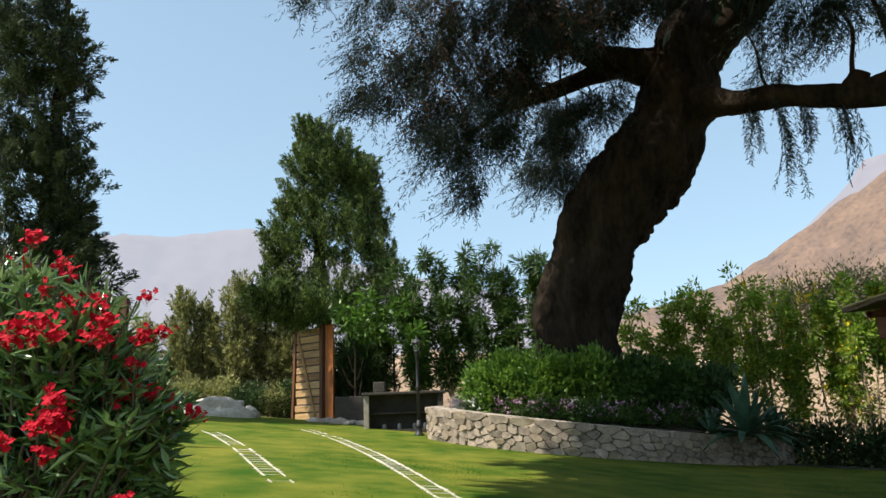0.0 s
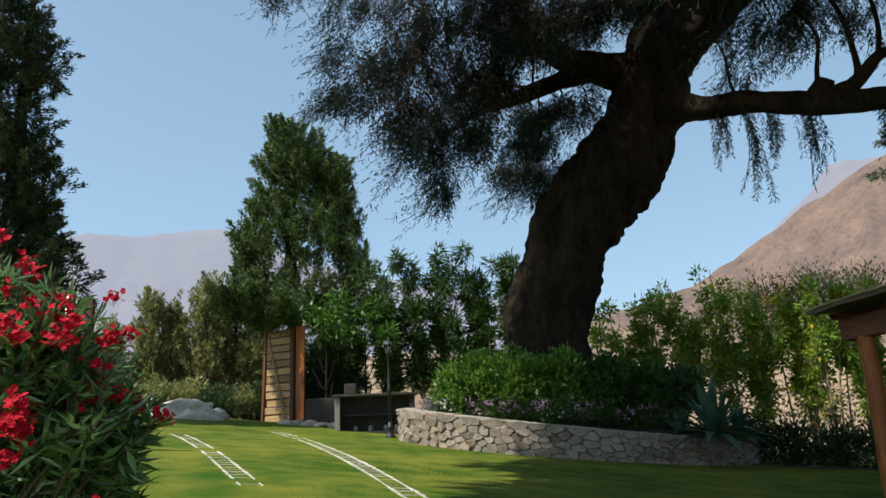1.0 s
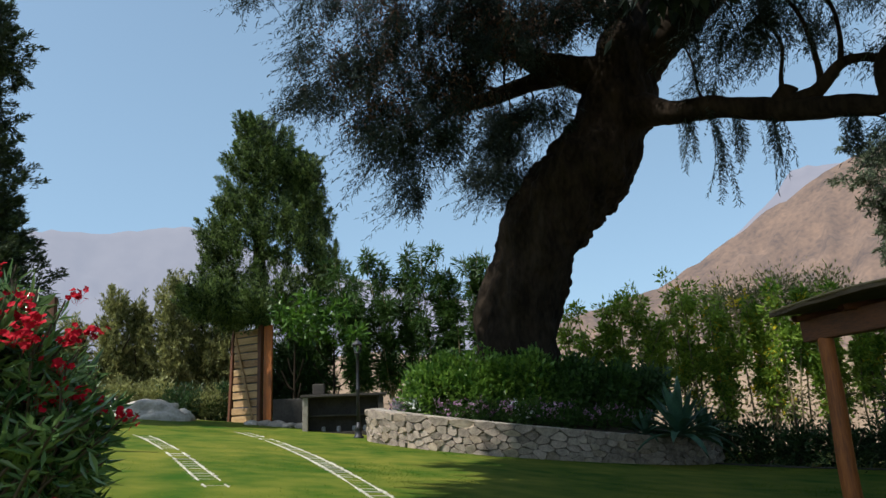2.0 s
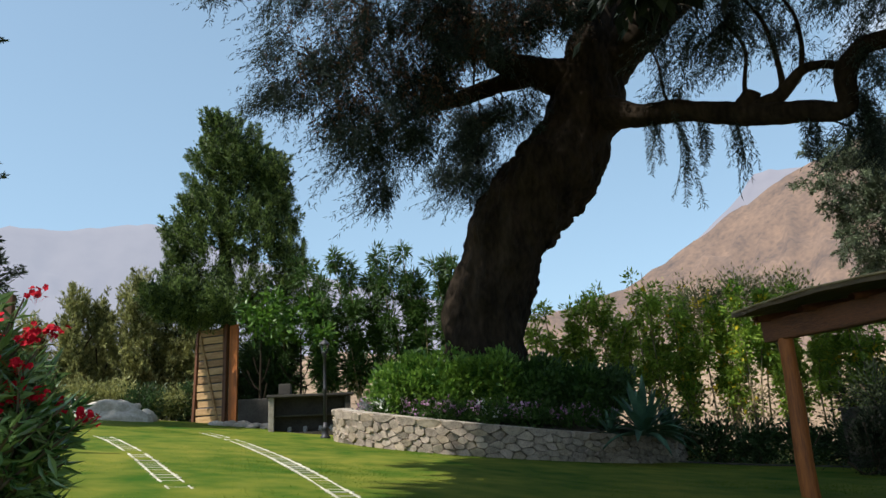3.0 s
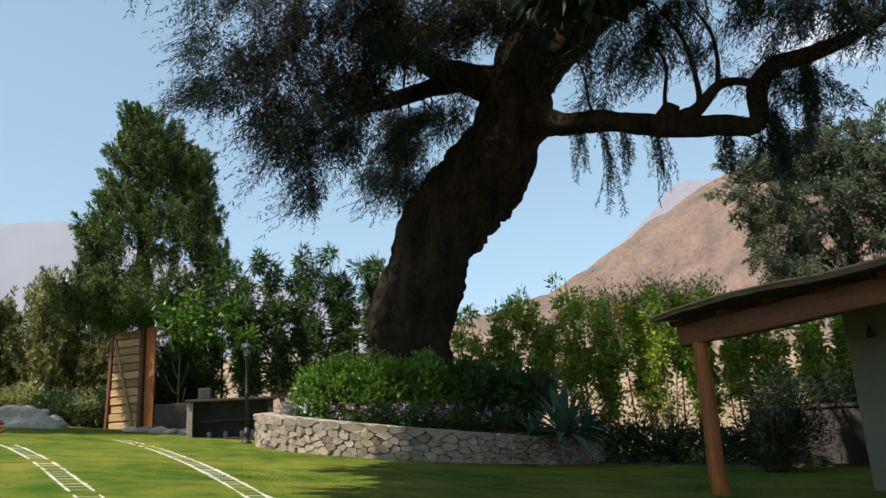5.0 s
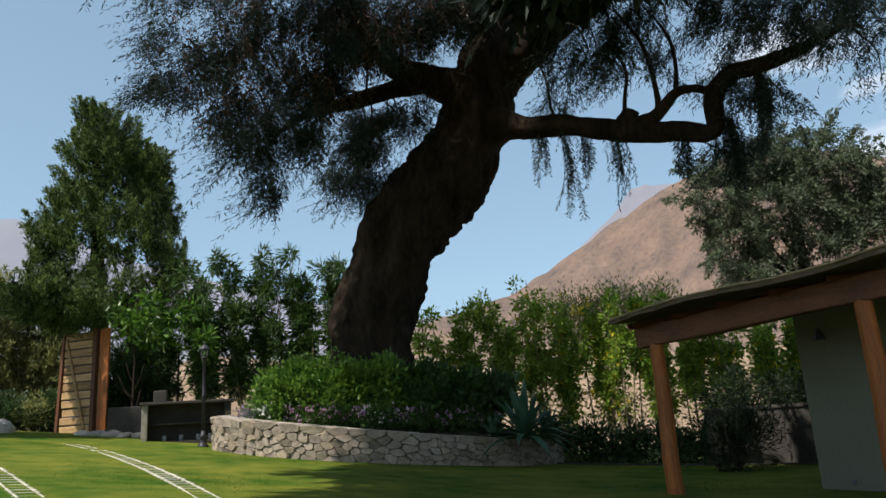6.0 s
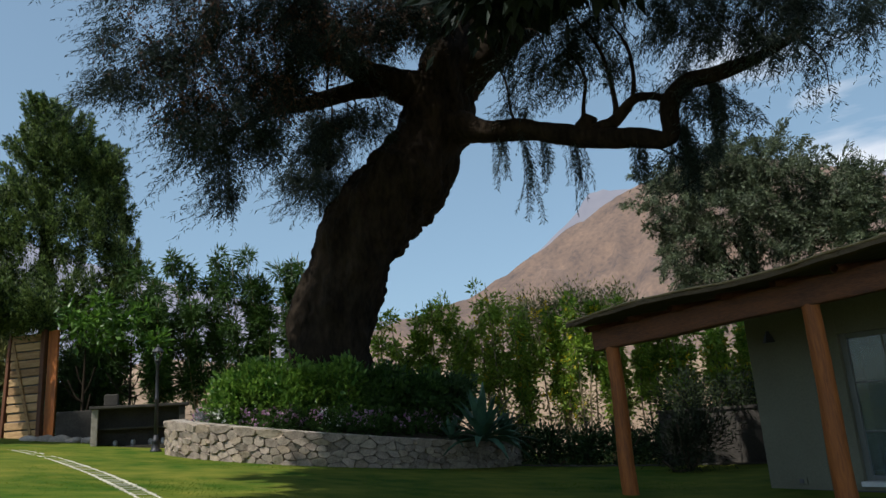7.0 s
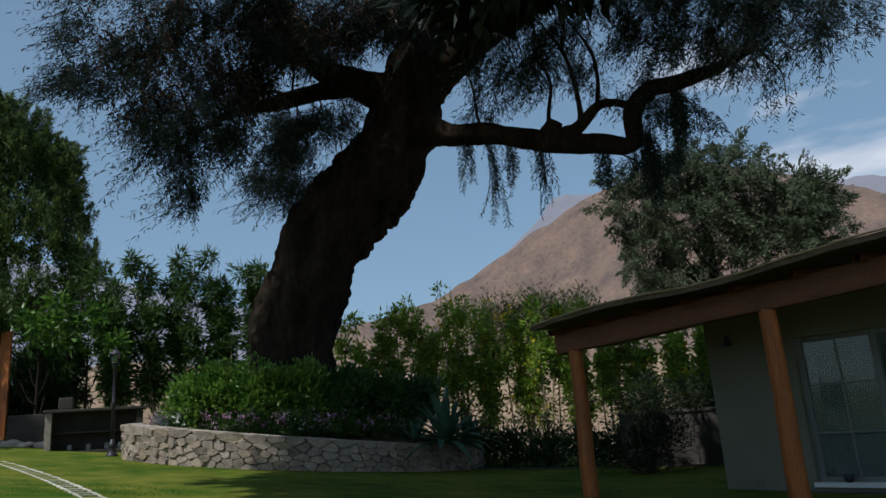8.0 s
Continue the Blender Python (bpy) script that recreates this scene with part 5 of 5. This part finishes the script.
# ---- paver tracks, stones and grass ----
def build_tracks():
    """Two wheel tracks of open grid pavers that curve away to the left."""
    me = bpy.data.meshes.new("paver")
    bm = bmesh.new()
    for x in (-0.1, 0.1):
        box(bm, (0.03, 0.225, 0.05), pose(x, 0, 0), 0.008, 1)
    box(bm, (0.27, 0.015, 0.05), pose(0, 0, -0.003), 0.005, 1)
    bm.to_mesh(me)
    bm.free()
    me.materials.append(PALE)
    for points in ([(0.75, 4.2), (0.3, 5.4), (-0.16, 6.8), (-0.53, 8.2), (-1.12, 10.2), (-1.86, 12.3), (-2.75, 14.4), (-3.3, 15.4)],
                   [(-1.62, 6.85), (-2.05, 7.9), (-2.63, 9.3), (-3.35, 10.9), (-4.0, 12.2), (-4.7, 13.3)]):
        ob = thing("paver_track", "narrow track of pale open grid pavers sunk in the lawn", "paving", "wheel tracks")
        line = spline([(x, y, 0) for x, y in points], [0.0] * len(points), 30)[:, :2]
        run = np.concatenate([[0], np.cumsum(np.linalg.norm(np.diff(line, axis=0), axis=1))])
        at = np.arange(0, run[-1] - 0.3, 0.23)
        for d in at:
            x, y = np.interp(d, run, line[:, 0]), np.interp(d, run, line[:, 1])
            x1, y1 = np.interp(d + 0.2, run, line[:, 0]), np.interp(d + 0.2, run, line[:, 1])
            turn = math.atan2(y1 - y, x1 - x)
            along_ = (ground(x1, y1) - ground(x, y)) / 0.2
            across = (ground(x + 0.1 * math.sin(turn), y - 0.1 * math.cos(turn)) - ground(x - 0.1 * math.sin(turn), y + 0.1 * math.cos(turn))) / 0.2
            worn = 0.018 * max(d / run[-1] - 0.8, 0) / 0.2
            p = new("paver", me)
            p.parent = ob
            p.matrix_world = pose(x, y, ground(x, y) - 0.016 - worn + rng.normal() * 0.003, 0, 0, math.degrees(turn) - 90 + rng.normal()) @ pose(0, 0, 0, math.degrees(math.atan(along_)) + rng.normal() * 0.6, -math.degrees(math.atan(across)) + rng.normal() * 0.6, 0)


build_tracks()


def build_edging():
    """The low edging between the lawn and the hedge."""
    pts = [(5.9, 13.75), (6.9, 13.3), (8.0, 12.6), (9.0, 11.7), (9.9, 10.7), (10.6, 9.8)]
    line = spline([(x, y, ground(x, y) + 0.002) for x, y in pts], [0.026] * len(pts), 10)
    v, f = tube(line, 8, 0.2, 2.0)
    tagged(solid("lawn_edging", v, f, MASONRY, smooth=True), "low grey concrete edging between lawn and hedge", "edging", kind="structure")


build_edging()


def build_grass():
    n = 170000
    r = 4 + 14.5 * rng.random(n) ** 0.75
    az = np.radians(rng.uniform(-30, 46, n))
    x, y = r * np.sin(az), r * np.cos(az)
    keep = (((x - PC.x) / PA) ** 2 + ((y - PC.y) / PB) ** 2 > 1.02) & (y < 17.6) & ~((x > 6.9) & (y < 7.9))
    x, y = x[keep], y[keep]
    z = np.array([ground(a, b) for a, b in zip(x, y)])
    p = np.stack([x, y, z - 0.005], 1)
    w = rng.normal(size=p.shape) * [0.8, 0.8, 0.3] + [0, 0, 0.25]
    ob = leaves("grass", p, w, 0.014, 0.008, BLADE, None)
    tagged(ob, "short mown green grass of the lawn", "grass", kind="stuff")


build_grass()


def cells(points, width, height):
    """The plan of a rubble wall: the part of a width x height strip that is nearest to each point, as polygons."""
    out = []
    for i, (px, py) in enumerate(points):
        poly = [(0.0, 0.0), (width, 0.0), (width, height), (0.0, height)]
        for j, (qx, qy) in enumerate(points):
            if i == j or abs(px - qx) > 0.9:
                continue
            nx, ny = qx - px, qy - py
            c = (qx * qx + qy * qy - px * px - py * py) / 2
            cut = []
            for (ax, ay), (bx, by) in zip(poly, poly[1:] + poly[:1]):
                da, db = nx * ax + ny * ay - c, nx * bx + ny * by - c
                if da <= 0:
                    cut.append((ax, ay))
                if da * db < 0:
                    t = da / (da - db)
                    cut.append((ax + (bx - ax) * t, ay + (by - ay) * t))
            poly = cut
            if len(poly) < 3:
                break
        if len(poly) >= 3:
            out.append(poly)
    return out


def build_stones():
    """Rough stones fitted in the planter wall, and flat coping stones on top."""
    a0, a1 = math.radians(168), math.radians(378)
    angles = np.linspace(a0, a1, 400)
    spots = np.array([rim(a) for a in angles])
    arc = np.concatenate([[0], np.cumsum(np.linalg.norm(np.diff(spots, axis=0), axis=1))])
    width, height = float(arc[-1]), 1.0
    squash, points = 1.8, []
    for top in (0.485, 0.0):
        x = 0.05
        while top and x < width:
            points.append((x, (top + rng.normal() * 0.012) * squash, 0.2))
            x += rng.uniform(0.24, 0.5)
    for _ in range(9000):
        x, y, r = rng.random() * width, rng.uniform(0.03, 0.40) * squash, rng.choice([0.14, 0.18, 0.235])
        if all(math.hypot(x - q[0], y - q[1]) > (r + q[2]) / 2 for q in points):
            points.append((x, y, r))
    for poly in cells([q[:2] for q in points], width, 0.56 * squash):
        poly = [(px, py / squash) for px, py in poly]
        poly = [(ax + (bx - ax) * t + rng.normal() * 0.005, ay + (by - ay) * t + rng.normal() * 0.004) for (ax, ay), (bx, by) in zip(poly, poly[1:] + poly[:1]) for t in (0.2, 0.8)]
        c = np.mean(poly, axis=0)
        proud, tilt = rng.uniform(0.0, 0.03), rng.normal(size=2) * 0.14
        vs = []
        for shrink, out in ((0.985, -0.06), (0.98, -0.016), (0.88, 0.004)):
            for q in np.array(poly):
                s, h = c + (q - c) * shrink
                a = float(np.interp(s, arc, angles))
                x0, y0 = rim(a)
                x, y = rim(a, out + (proud if out > -0.05 else 0) + (float(tilt @ (q - c)) if out > 0 else 0))
                vs.append((x, y, ground(x0, y0) - 0.02 + h / 0.56 * (wall_height(x0) + 0.008)))
        n = len(poly)
        fs = [(k * n + i, k * n + (i + 1) % n, (k + 1) * n + (i + 1) % n, (k + 1) * n + i) for k in range(2) for i in range(n)] + [tuple(range(2 * n, 3 * n))]
        solid("stone", vs, fs, TANSTONE if rng.random() < 0.18 else STONE, PLANTER)
    a = a0
    while a < a1:
        w = rng.uniform(0.3, 0.55)
        bm = bmesh.new()
        box(bm, (w * 0.997, 0.27, 0.05), Matrix(), 0.012, 1)
        for v in bm.verts:
            v.co += Vector((rng.normal() * 0.3, rng.normal(), rng.normal() * 0.5)) * 0.006
        p = part("coping_stone", bm, PALESTONE, PLANTER)
        step = w / math.hypot(PA * math.sin(a), PB * math.cos(a)) / 2
        a += step
        x, y = rim(a, -0.175)
        x0, y0 = rim(a)
        p.matrix_world = pose(x, y, ground(x0, y0) + wall_height(x0) - 0.03, 0, 0, math.degrees(math.atan2(PB * math.cos(a), -PA * math.sin(a)))) @ pose(0, 0, 0, 0, math.degrees(-math.atan2(ground(*rim(a + 0.02)) + wall_height(rim(a + 0.02)[0]) - ground(x0, y0) - wall_height(x0), 0.02 * math.hypot(PA * math.sin(a), PB * math.cos(a)))), 0)
        a += step


build_stones()
